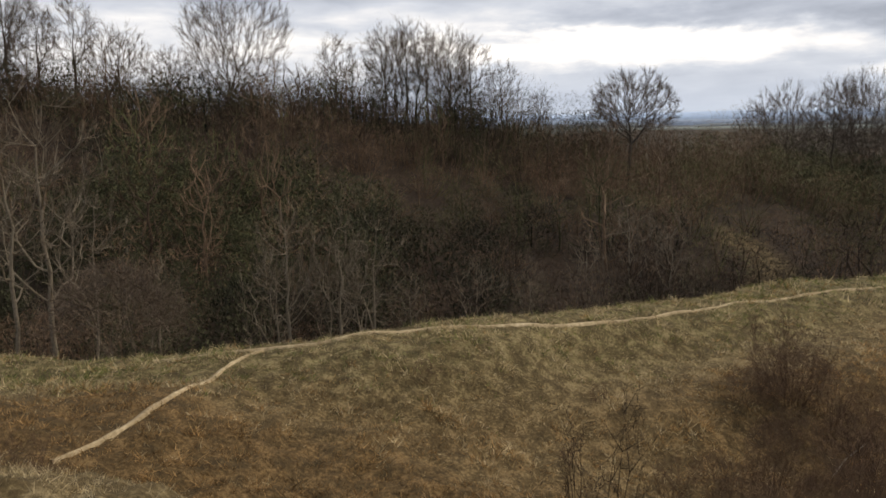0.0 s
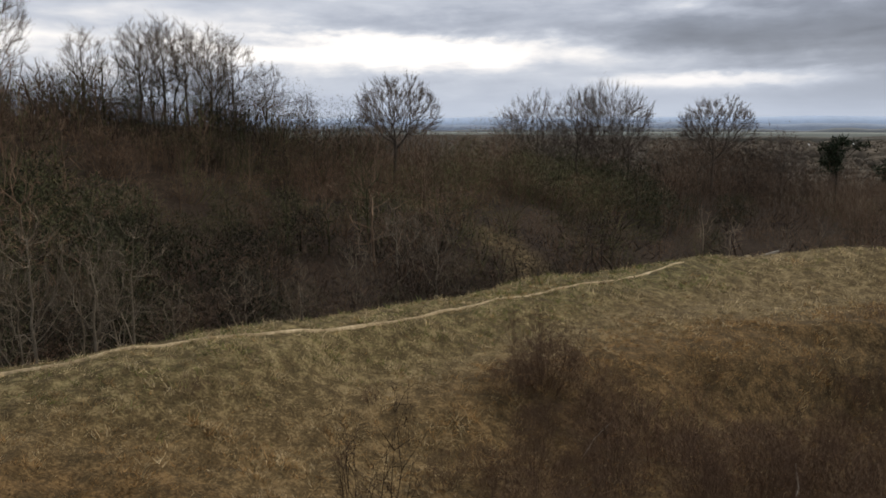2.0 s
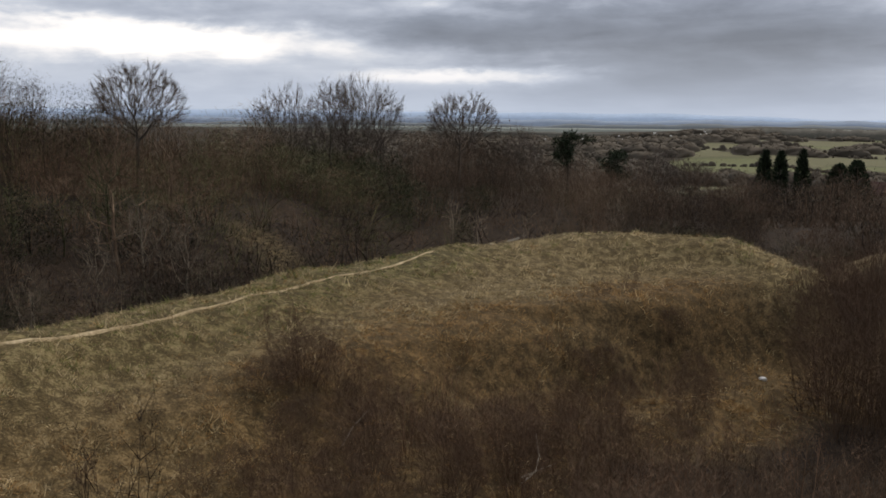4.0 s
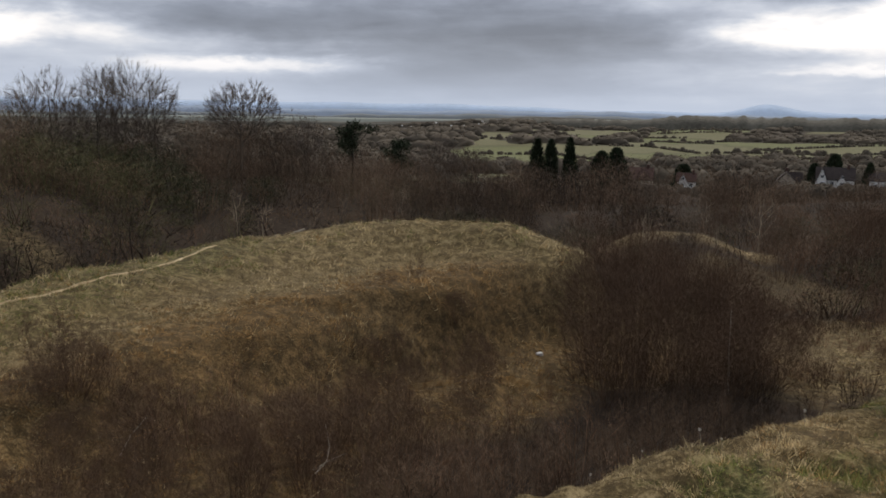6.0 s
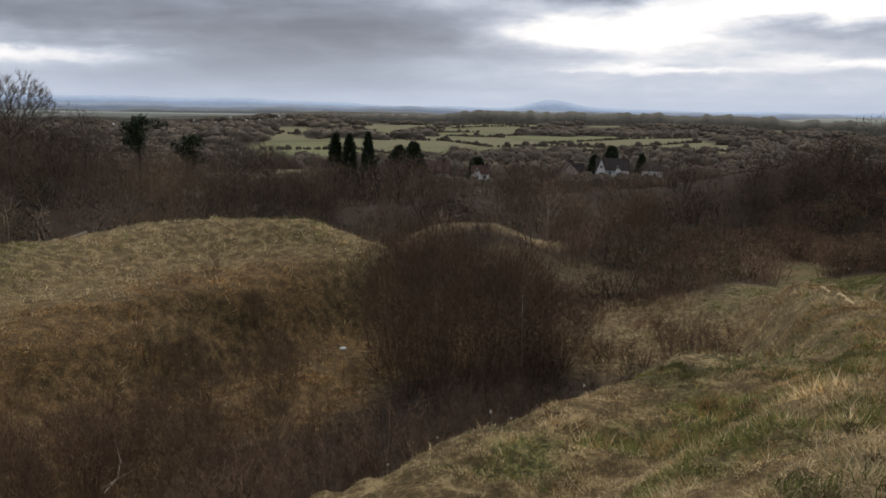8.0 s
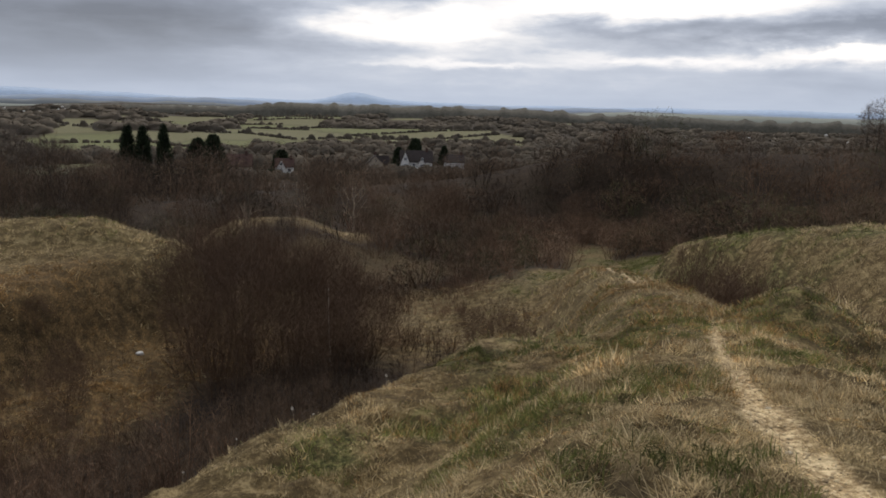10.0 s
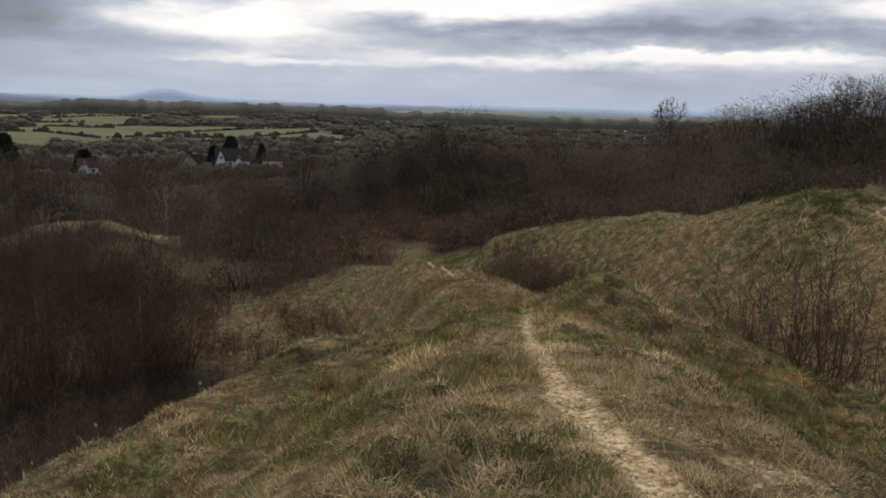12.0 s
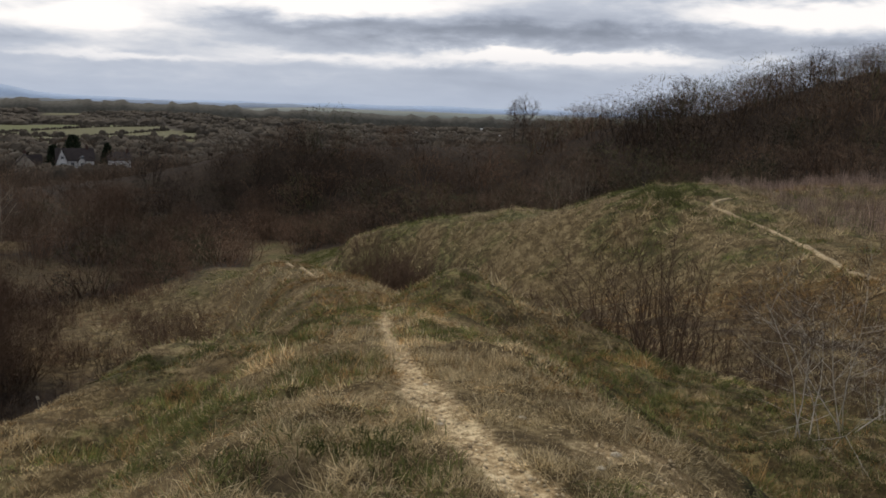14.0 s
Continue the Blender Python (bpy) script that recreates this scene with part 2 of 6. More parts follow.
for _m in (STRAW, RUSTY, FRESH):
    let_through(_m, 0.45)
CHALK = mottled("pale_stone", (0.34, 0.28, 0.19), (0.66, 0.58, 0.43), scale=6.0, fine=60.0, bump=0.5)


# ---- small tools ----
def hash01(ix, iy, seed):
    h = (ix * 374761393 + iy * 668265263 + seed * 974711) & 0xFFFFFFFF
    h = ((h ^ (h >> 13)) * 1274126177) & 0xFFFFFFFF
    return ((h ^ (h >> 16)) & 0xFFFFFF) / float(0xFFFFFF)


def value_noise(x, y, seed):
    ix, iy = np.floor(x).astype(np.int64), np.floor(y).astype(np.int64)
    fx, fy = x - ix, y - iy
    fx, fy = fx * fx * (3 - 2 * fx), fy * fy * (3 - 2 * fy)
    a, b = hash01(ix, iy, seed), hash01(ix + 1, iy, seed)
    c, d = hash01(ix, iy + 1, seed), hash01(ix + 1, iy + 1, seed)
    return (a + (b - a) * fx) * (1 - fy) + (c + (d - c) * fx) * fy - 0.5


def fbm(x, y, size, seed, octaves=4):
    out, amp = 0.0, 1.0
    for o in range(octaves):
        k = 2.0 ** o / size
        out = out + amp * value_noise(x * k + 17.3 * o, y * k - 9.1 * o, seed + o)
        amp *= 0.5
    return out


def smooth(a, b, v):
    t = np.clip((v - a) / (b - a), 0, 1)
    return t * t * (3 - 2 * t)


def line_distance(px, py, line):
    """Distance in plan to a polyline, and the third coordinate of its nearest point."""
    best, zz = np.full(px.shape, 1e9), np.zeros(px.shape)
    for (x0, y0, *z0), (x1, y1, *z1) in zip(line[:-1], line[1:]):
        dx, dy = x1 - x0, y1 - y0
        t = np.clip(((px - x0) * dx + (py - y0) * dy) / (dx * dx + dy * dy), 0, 1)
        d = np.hypot(px - x0 - t * dx, py - y0 - t * dy)
        near = d < best
        best = np.where(near, d, best)
        if z0:
            zz = np.where(near, z0[0] + t * (z1[0] - z0[0]), zz)
    return best, zz


def mesh_from(name, verts, faces, material, smooth_shade=False):
    """A mesh from numpy arrays: verts (n, 3), faces (k, 3 or 4)."""
    me = bpy.data.meshes.new(name)
    verts, faces = np.asarray(verts, np.float32), np.asarray(faces, np.int32)
    k = faces.shape[1]
    me.vertices.add(len(verts))
    me.vertices.foreach_set("co", verts.ravel())
    me.loops.add(faces.size)
    me.loops.foreach_set("vertex_index", faces.ravel())
    me.polygons.add(len(faces))
    me.polygons.foreach_set("loop_start", np.arange(len(faces), dtype=np.int32) * k)
    me.polygons.foreach_set("loop_total", np.full(len(faces), k, np.int32))
    if smooth_shade:
        me.polygons.foreach_set("use_smooth", np.ones(len(faces), bool))
    me.update(calc_edges=True)
    me.materials.append(material)
    return me


def tint_by(me, values):
    """Give a mesh the tone of each plant, point by point."""
    me.attributes.new("tint", "FLOAT", "POINT").data.foreach_set("value", values.astype(np.float32))


def part(name, bm, material, parent, label=""):
    me = bpy.data.meshes.new(name)
    bm.to_mesh(me)
    bm.free()
    me.materials.append(material)
    ob = new(name, me)
    ob.parent = parent
    return tagged(ob, label)


def child(name, me, parent, label=""):
    ob = new(name, me)
    ob.parent = parent
    return tagged(ob, label)


# ---- the lie of the land: crests, brows and floors as lines of x, y, z ----
LAND = {
    "camera_ridge": [(-60, -6, 1.0), (-20, -2, 0.5), (0, -0.6, 0.0), (5, -0.7, -0.38), (10, -0.5, -1.1), (15.6, -0.2, -2.2), (18, -0.1, -2.8),
                     (30, 2, -4.6), (40, 4.4, -6.1), (50, 6.4, -7.9), (58, 8, -10.4), (80, 11.5, -13.7), (110, 17, -16)],
    "north_brow": [(-20, 5, -0.7), (-3.5, 5.4, -0.85), (-2.5, 5.9, -1.2), (-1, 6, -2.0), (3, 5.6, -2.6), (5.8, 4.9, -2.62), (9, 4.3, -2.55), (12.3, 3.5, -2.65),
                   (16.6, 2.9, -3.0), (24, 5.4, -5.9), (34, 8.2, -9.0), (50, 11.5, -11.2)],
    "north_foot": [(-20, 8.2, -2.6), (-3.5, 8, -2.9), (0, 8.4, -4.4), (4.5, 8.4, -5.6), (8.5, 7.9, -6.2), (12.5, 7.4, -6.6), (18, 7.2, -6.8), (30, 10.5, -9.2), (50, 15.5, -12)],
    "gully_floor": [(-30, 11, -2.8), (-7, 11.2, -3.6), (0, 11, -5.2), (8, 12, -6.8), (16, 14.5, -8.2), (28, 19, -9.7), (40, 20, -10.5),
                    (60, 23, -13), (85, 28, -15.5)],
    "far_foot": [(-6, 14, -3.65), (0, 14.2, -5.3), (4, 15.8, -6.1), (8.5, 17, -6.7), (15, 20, -7.8), (24, 22.5, -8.9), (31, 23, -9.8)],
    "far_brow": [(4, 21, -5.3), (12, 25, -5.6), (21, 25.5, -5.7), (28, 28, -6.2), (33, 28.5, -5.9)],
    "far_crest": [(-45, 22, -4.8), (-12.7, 19.5, -4.3), (-7.5, 19, -4.0), (-3.4, 20, -3.75), (0, 22.5, -4.1), (4.1, 26, -4.5), (9, 29.8, -4.9),
                  (12.1, 32.6, -5.0), (16.4, 34.5, -5.3), (21.7, 37, -5.2), (30.8, 37, -5.2), (34.1, 34, -4.9), (35.5, 30.5, -4.9), (35.9, 27, -5.8)],
    "far_back": [(-45, 26, -7), (-12.7, 22.8, -6.4), (-7.3, 22.4, -6.0), (-3.4, 23.2, -5.9), (0.3, 26, -6.4), (2.5, 28.7, -6.7), (7.3, 32.4, -7.0), (11, 35.6, -7.2),
                 (16, 37.8, -7.4), (21, 40.2, -7.5), (31, 40.4, -7.8), (37.2, 36.5, -8.2), (39, 31, -8.4)],
    "east_foot": [(44, 38, -10), (43, 30, -10), (38, 23, -10.6)],
    "north_valley": [(-60, 34, -7), (-20, 32, -8.5), (-5, 34, -9), (10, 42, -10), (22, 50, -11.5), (40, 55, -13), (60, 50, -14), (90, 60, -16)],
    "north_crest": [(-110, 55, 8), (-70, 62, 6), (-45, 72, 4), (-31, 79, 2.4), (-16, 90, 1.6), (0, 94, 0.3), (14.3, 90, -2.9), (26, 96, -5.4),
                    (45, 100, -7.2), (66, 100, -9.0), (82, 96, -12.5), (110, 105, -17)],
    "spur": [(14, 76, -5.5), (15.5, 69.7, -6.2), (17.2, 59, -7.1), (18.2, 53, -8.4)],
    "east_mound": [(68, 47, -12.5), (75, 46.5, -11.0), (80, 43, -11.2), (83, 39, -13.5)],
    "south_edge": [(-15, -7, -0.8), (2, -7, -1.6), (8.8, -6.3, -2.2), (13.7, -5.5, -2.8), (14.1, -4.1, -2.45), (15.3, -3, -2.25)],
    "south_gully": [(-10, -13, -3.5), (6, -11, -3.5), (14, -9.5, -3.7), (20, -6, -4.2), (28, -3.5, -6.3), (42, 0, -8.9), (60, 6, -11.5)],
    "south_mound": [(60, 1.7, -7.6), (58, -2.7, -6.1), (54.6, -6.7, -5), (51, -9.5, -4.9), (47, -14.3, -2.5), (45, -17, -2.0), (41, -19, -2.75),
                    (36, -20, -2.9), (30, -22, -3), (10, -28, -2.5)],
    "behind_mound": [(75, 0, -10.5), (66, -10, -7.2), (58, -20, -4.2), (50, -28, -2.2), (20, -38, -1)],
    "east_crest": [(150, 30, -9), (129, 15, -5), (129, -14, -4.2), (120, -33, -1.0), (102, -42, 1.9), (91, -53, 6.8), (70, -71, 10), (30, -90, 12), (-40, -80, 8)],
}
TRACKS = [  # plan line, half width
    ([(-14, -2.4), (-5, -1.3), (0, -1.3), (3, -1.55), (4.5, -1.4), (4.8, -1.25), (5.5, -1.1), (7, -0.83), (9, -0.65), (12.5, -0.45), (17.2, -0.25)], 0.105),
    ([(-8.2, 19.0), (-5.6, 19.5), (-3.8, 19.9), (-2.4, 20.6), (-0.4, 21.4), (1.5, 22.5), (3.0, 23.6), (4.5, 24.7), (7.7, 27.7), (9.0, 28.4), (12.1, 30.5), (15.1, 32.6), (17.7, 34.4), (20, 36)], 0.052),
    ([(-5.6, 19.4), (-6.1, 18.3), (-6.1, 15.7), (-6.25, 14.3), (-6.4, 13.1), (-6.7, 12.4), (-6.9, 11.9)], 0.046),
    ([(30, 2.1), (34, 3.0), (40, 4.4), (50, 6.4)], 0.07),
    ([(42.2, -18.0), (41.3, -16.9), (40.4, -15.7), (38.6, -16.0), (36.8, -16.6), (33.4, -16.6), (29.4, -16.1), (26.2, -16.0), (21, -16.4)], 0.085),
    ([(74, -32.6), (77.8, -32.1), (79, -31.0), (77.2, -30.2)], 0.14),
    ([(75, 46.6), (76.5, 46.0)], 0.16),
]


def height(px, py):
    px, py = np.asarray(px, float), np.asarray(py, float)
    num, den = np.zeros(px.shape), np.zeros(px.shape)
    for line in LAND.values():
        d, z = line_distance(px, py, line)
        w = (d * d + 0.3) ** -1.5
        num, den = num + w * z, den + w
    near = num / den
    r = np.hypot(px, py)
    near = near + 0.80 * np.exp(-((px - 16.4) ** 2 / 4.0 + (py + 1.75) ** 2 / 1.3))      # hump beside the path
    near = near - 0.16 * np.exp(-(((px - 4.65) / 0.34) ** 2 + ((py + 0.05) / 0.32) ** 2))      # worn hole in the turf
    near = near - 0.9 * (1 - smooth(24.5, 25.5, py + 1.2 * fbm(px, py, 3.0, 14, 2))) * smooth(20.5, 24.0, py) * np.exp(-((px - 22.5) / 4.5) ** 2)   # eroded hollow in the bank
    scale = smooth(1, 25, r)
    calm = np.ones(px.shape)
    for line, half in TRACKS:
        calm = np.minimum(calm, smooth(half * 0.5, half + 1.0, line_distance(px, py, line)[0]))
    near = near + fbm(px, py, 5.0, 3) * (0.16 + 0.5 * scale) * 0.5 + fbm(px, py, 0.8, 11, 3) * (0.20 - 0.10 * scale) * (0.15 + 0.85 * calm)
    near = near + fbm(px, py, 0.34, 13, 2) * 0.17 * (1 - smooth(14, 26, r)) * calm
    for line, half in TRACKS:
        near = near - 0.05 * np.exp(-(line_distance(px, py, line)[0] / (half * 1.6)) ** 2)
    # the vale beyond
    vale = np.interp(r, [100, 150, 300, 500, 900, 2000, 4900], [-14, -16.5, -27, -37, -45, -48, -48])
    vale = vale + fbm(px, py, 420.0, 31, 3) * 14 * smooth(350, 900, r)
    az = np.degrees(np.arctan2(px, py))
    vale = vale + 14 * np.exp(-((az - 70) / 15) ** 2) * smooth(1350, 2300, r) + 15 * np.exp(-((az - 48) / 6) ** 2) * smooth(650, 1500, r)
    vale = vale + 3.2 * np.exp(-((px - 277) ** 2 + (py - 105) ** 2) / 38 ** 2)      # knoll under the white house
    return near + (vale - near) * smooth(125, 190, r)


def land_use(px, py):
    """Of the vale: a number for each field, and how far woods cover it."""
    u, v = px * 0.5 + py * 0.866, px * 0.866 - py * 0.5
    pick = hash01(np.floor(u / FIELD[0]).astype(np.int64), np.floor(v / FIELD[1]).astype(np.int64), 77)
    r, az = np.hypot(px, py), np.degrees(np.arctan2(px, py))
    edge = 14 * fbm(px, py, 240.0, 91, 3)
    broad = (az + edge * 0.25 > 56) & (az + edge * 0.25 < 75.5) & (r + edge * 6 > 800) & (r + edge * 9 < 1340)
    broad |= (az + edge * 0.2 > 57.5) & (az + edge * 0.2 < 64) & (r > 1240) & (r < 1960)
    pick = np.where(broad, 0.40 + 0.5 * pick, pick)
    small = (az + edge * 0.3 > 44) & (az + edge * 0.3 < 57) & (r > 420) & (r + edge * 14 < 2100)
    strips = (az > 60) & (az < 100) & (r > 1700) & (r < 2900) & (pick > 0.72)
    wood = np.where(broad | strips | (small & (pick > 0.40)), 0.0, 1.0) * smooth(330, 420, r)
    return pick, wood


FIELD = (115.0, 160.0)


def covers(px, py):
    """How far each kind of ground cover takes hold: grass, rust, lush, bare, pasture, arable."""
    r = np.hypot(px, py)
    n1, n2, n3 = fbm(px, py, 4.0, 51), fbm(px, py, 1.3, 61), fbm(px, py, 9.0, 71)

    def near_line(name, a, b):
        return 1 - smooth(a, b, line_distance(px, py, LAND[name])[0] + 2.2 * n1)

    ridge = np.maximum(near_line("camera_ridge", 4.5, 7.5) * (1 - smooth(46, 54, r)), near_line("north_brow", 1.7, 3.2) * (1 - smooth(60, 95, r)))
    ridge = np.maximum(ridge, near_line("camera_ridge", 1.6, 3.4) * (1 - smooth(98, 108, r)))
    ridge = np.maximum(ridge, near_line("south_edge", 1.0, 2.5))
    far = np.maximum.reduce([near_line("far_crest", 2.0, 3.6), near_line("far_brow", 4, 7), near_line("far_foot", 2.5, 5.0)])
    both = line_distance(px, py, LAND["far_crest"])[0] + line_distance(px, py, LAND["far_foot"])[0]
    far = np.maximum(far, 1 - smooth(15.5, 18.0, both + 1.5 * n1))
    mound = np.maximum(near_line("south_mound", 10, 15), 0.9 * near_line("south_gully", 3.5, 6.5)) * (1 - smooth(62, 68, px))
    floor = 0.9 * (1 - smooth(7, 11, np.hypot((px - 46) / 1.6, py - 17.5) + 3 * n1))
    azim = np.degrees(np.arctan2(px, py))
    tan = 0.45 * smooth(0.06, 0.20, fbm(px, py, 15.0, 83, 3)) * smooth(40, 50, r) * (1 - smooth(88, 108, r)) * smooth(54, 62, azim) * (1 - smooth(82, 88, azim))
    spur = np.maximum(0.95 * near_line("east_mound", 1.6, 3.4), 0.6 * near_line("spur", 0.2, 1.8))
    # green sward beyond the end of the ridge
    green = 1 - smooth(0.7, 1.15, np.hypot((px - 74) / 19, (py - 7.4) / 3.6) + 0.5 * n1)
    trail = 0.6 * (1 - smooth(0.6, 1.6, line_distance(px, py, [(95, 9), (100, 18), (104, 30)])[0] + 1.5 * n2))
    grass = np.clip(np.maximum.reduce([green, trail, ridge, far, mound, floor, spur, tan]), 0, 1) * (1 - smooth(110, 130, r))
    grass = grass * (1 - 0.8 * np.exp(-(((px - 4.65) / 0.32) ** 2 + ((py + 0.05) / 0.30) ** 2)))
    hollow = np.exp(-((px - 22.5) / 4.5) ** 2 - ((py - 23.6) / 1.7) ** 2)
    grass = grass * (1 - 0.35 * hollow)
    brake = (1 - smooth(1.5, 4.0, line_distance(px, py, LAND["far_foot"])[0] + 2.0 * n1)) * smooth(4, 9, px)
    grass = grass * (1 - 0.3 * brake)
    rust = np.clip(0.22 * smooth(2.4, 4.6, -py) * (1 - smooth(14, 18, px)) + 0.8 * hollow + 0.5 * near_line("behind_mound", 5, 12) + 0.70 * (0.4 + 0.6 * smooth(0, 10, px)) * (1 - smooth(3.0, 8.0, line_distance(px, py, LAND["far_foot"])[0])) + 0.6 * near_line("gully_floor", 2, 5) + (n3 * 1.2 + 0.5 * n2) * (0.45 + 0.55 * smooth(0, 14, px)) + 0.16, 0, 0.9) * grass * (0.2 + 0.8 * smooth(-3.0, 3.0, line_distance(px, py, LAND["far_crest"])[0] - line_distance(px, py, LAND["far_foot"])[0]))
    ours = np.maximum(1 - smooth(4, 8, line_distance(px, py, LAND["camera_ridge"])[0]), 0.8 * near_line("south_mound", 6, 12))
    top = 1 - smooth(1.0, 5.0, line_distance(px, py, LAND["far_crest"])[0])
    lush = np.clip(0.8 * smooth(2.0, 4.2, -py) * (1 - smooth(13, 17, px)) + 0.9 * green + 0.9 * np.exp(-((px - 44) / 5.0) ** 2 - ((py + 15) / 3.5) ** 2) + 0.9 * np.exp(-((px - 16) / 1.5) ** 2 - ((py + 1.7) / 0.9) ** 2) + (1.0 * n1 + 2.4 * n2 + 0.14) * ours + (0.5 * n3 + 0.18 + 0.24 * smooth(6, 20, px)) * top * (1 - ours), 0, 0.8) * grass * (1 - rust) * (1 - 0.75 * smooth(19, 25, px) * smooth(3.0, 5.0, py) * (1 - smooth(48, 56, px)))
    bare = np.zeros(px.shape)
    for line, half in (TRACKS[0], TRACKS[6]):
        d, _ = line_distance(px, py, line)
        bare = np.maximum(bare, (1 - smooth(half * 0.75, half * 1.45, d + 0.16 * n2 + 0.10 * n1)) * np.clip(1.1 + 1.3 * n2, 0.3, 1))
    for x, y, s in ((4.5, -2.25, 0.62), (5.5, -2.1, 0.45), (84, 40, 0.9)):
        bare = np.maximum(bare, 0.55 * (1 - smooth(s * 0.3, s * 1.25, np.hypot(px - x, (py - y) * 1.2) + 0.5 * n2)))
    pick, wood = land_use(px, py)
    vale = smooth(330, 380, r)
    pasture = vale * (pick < 0.62) * (1 - wood)
    arable = vale * (pick >= 0.62) * (1 - wood)
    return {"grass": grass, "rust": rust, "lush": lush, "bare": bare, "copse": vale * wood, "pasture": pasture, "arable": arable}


def build_ground():
    az = np.radians(np.concatenate([np.arange(-50, 135, 0.48), np.arange(135, 310, 2.5)]))
    rad = np.concatenate([[0.004, 0.2, 0.4], np.arange(0.6, 3, 0.3), np.arange(3, 12, 0.12), np.arange(12, 48, 0.26), 48 * 1.034 ** np.arange(0, int(math.log(4850 / 48) / math.log(1.034)) + 1)])
    A, R = np.meshgrid(az, rad)
    x, y = R * np.sin(A), R * np.cos(A) - 0.6
    z = height(x, y)
    n, k = len(az), len(rad)
    verts = np.stack([x, y, z], -1).reshape(-1, 3)
    i, j = np.meshgrid(np.arange(k - 1), np.arange(n), indexing="ij")
    a, b = i * n + j, i * n + (j + 1) % n
    quads = np.stack([a, a + n, b + n, b], -1).reshape(-1, 4)
    me = mesh_from("ground", verts, quads, GROUND, True)
    for key, val in covers(verts[:, 0], verts[:, 1]).items():
        at = me.attributes.new(key, "FLOAT", "POINT")
        at.data.foreach_set("value", val.astype(np.float32))
    return tagged(new("ground", me), "rough quarry hillside of dry grass, scrub litter and chalky paths", "ground", kind="structure")


build_ground()


def build_path(line, half, seed, label):
    """A trodden strip laid just over the ground, its edges frayed and tucked under."""
    pts = np.array(line, float)
    seg = np.hypot(*np.diff(pts, axis=0).T)
    at = np.concatenate([[0], np.cumsum(seg)])
    s = np.arange(0, at[-1], 0.12)
    x, y = np.interp(s, at, pts[:, 0]), np.interp(s, at, pts[:, 1])
    k = np.ones(9) / 9
    x[4:-4], y[4:-4] = np.convolve(x, k, "valid"), np.convolve(y, k, "valid")
    tx, ty = np.gradient(x), np.gradient(y)
    n = np.hypot(tx, ty)
    side = np.stack([-ty / n, tx / n], 1)
    rows = []
    for i, (w, dz) in enumerate(((-1.5, -0.16), (-1.0, 0.05), (0.0, 0.075), (1.0, 0.05), (1.5, -0.16))):
        wob = 1 + 0.9 * fbm(s, s * 0 + w * 3, 0.9, seed + (w > 0), 3)
        px, py = x + side[:, 0] * w * half * wob, y + side[:, 1] * w * half * wob
        rows.append(np.stack([px, py, height(px, py) + dz], 1))
    v = np.stack(rows, 1).reshape(-1, 3)
    i, j = np.meshgrid(np.arange(len(s) - 1), np.arange(4), indexing="ij")
    a = i * 5 + j
    f = np.stack([a, a + 1, a + 6, a + 5], -1).reshape(-1, 4)
    tagged(new("path", mesh_from("path", v, f, EARTH, True)), label, "path", kind="structure")


EARTH = mottled("trodden_chalky_earth", (0.20, 0.145, 0.075), (0.70, 0.57, 0.37), scale=1.4, fine=9.0, bump=0.5, third=(0.42, 0.325, 0.19))
for _i in (1, 2, 3, 4, 5):
    build_path(*TRACKS[_i], 40 + _i, "narrow trodden path of pale chalky earth through grass")


# ---- twigs, shrubs and bare trees ----
def unit(v):
    return v / np.maximum(np.linalg.norm(v, axis=-1, keepdims=True), 1e-9)


def spikes(p0, p1, width, rng):
    """Thin tapering twigs, one triangle each."""
    side = unit(np.cross(p1 - p0, rng.normal(size=p0.shape))) * (np.asarray(width)[..., None] * 0.5)
    v = np.stack([p0 - side, p0 + side, p1], 1).reshape(-1, 3)
    return v, np.arange(len(v)).reshape(-1, 3)


def ribbons(pts, width, rng):
    """Bent tapering twigs of three points each: three triangles."""
    a, b, c = pts[:, 0], pts[:, 1], pts[:, 2]
    side = unit(np.cross(c - a, rng.normal(size=a.shape)))
    w = np.asarray(width)[:, None] * 0.5
    v = np.stack([a - side * w, a + side * w, b - side * w * 0.7, b + side * w * 0.7, c], 1).reshape(-1, 3)
    k = np.arange(len(a))[:, None] * 5
    f = np.concatenate([k + [[0, 1, 3]], k + [[0, 3, 2]], k + [[2, 3, 4]]], 1).reshape(-1, 3)
    return v, f


def tubes(pts, rad, sides):
    """Tapering limbs along lines pts (n, k, 3) with radii rad (n, k)."""
    n, k, _ = pts.shape
    along = unit(np.gradient(pts, axis=1))
    ref = np.where(np.abs(along[..., 2:3]) > 0.9, np.array([1.0, 0, 0]), np.array([0, 0, 1.0]))
    u = unit(np.cross(along, ref))
    w = np.cross(along, u)
    ang = np.arange(sides) * 2 * np.pi / sides
    ring = pts[:, :, None] + rad[:, :, None, None] * (u[:, :, None] * np.cos(ang)[:, None] + w[:, :, None] * np.sin(ang)[:, None])
    idx = np.arange(n * k * sides).reshape(n, k, sides)
    a, b = idx[:, :-1], idx[:, 1:]
    q = np.stack([a, np.roll(a, -1, 2), np.roll(b, -1, 2), b], -1).reshape(-1, 4)
    f = np.concatenate([q[:, [0, 1, 2]], q[:, [0, 2, 3]]])
    return ring.reshape(-1, 3), f


def join(pieces):
    vs, fs, k = [], [], 0
    for v, f in pieces:
        vs.append(v)
        fs.append(f + k)
        k += len(v)
    return np.concatenate(vs), np.concatenate(fs)


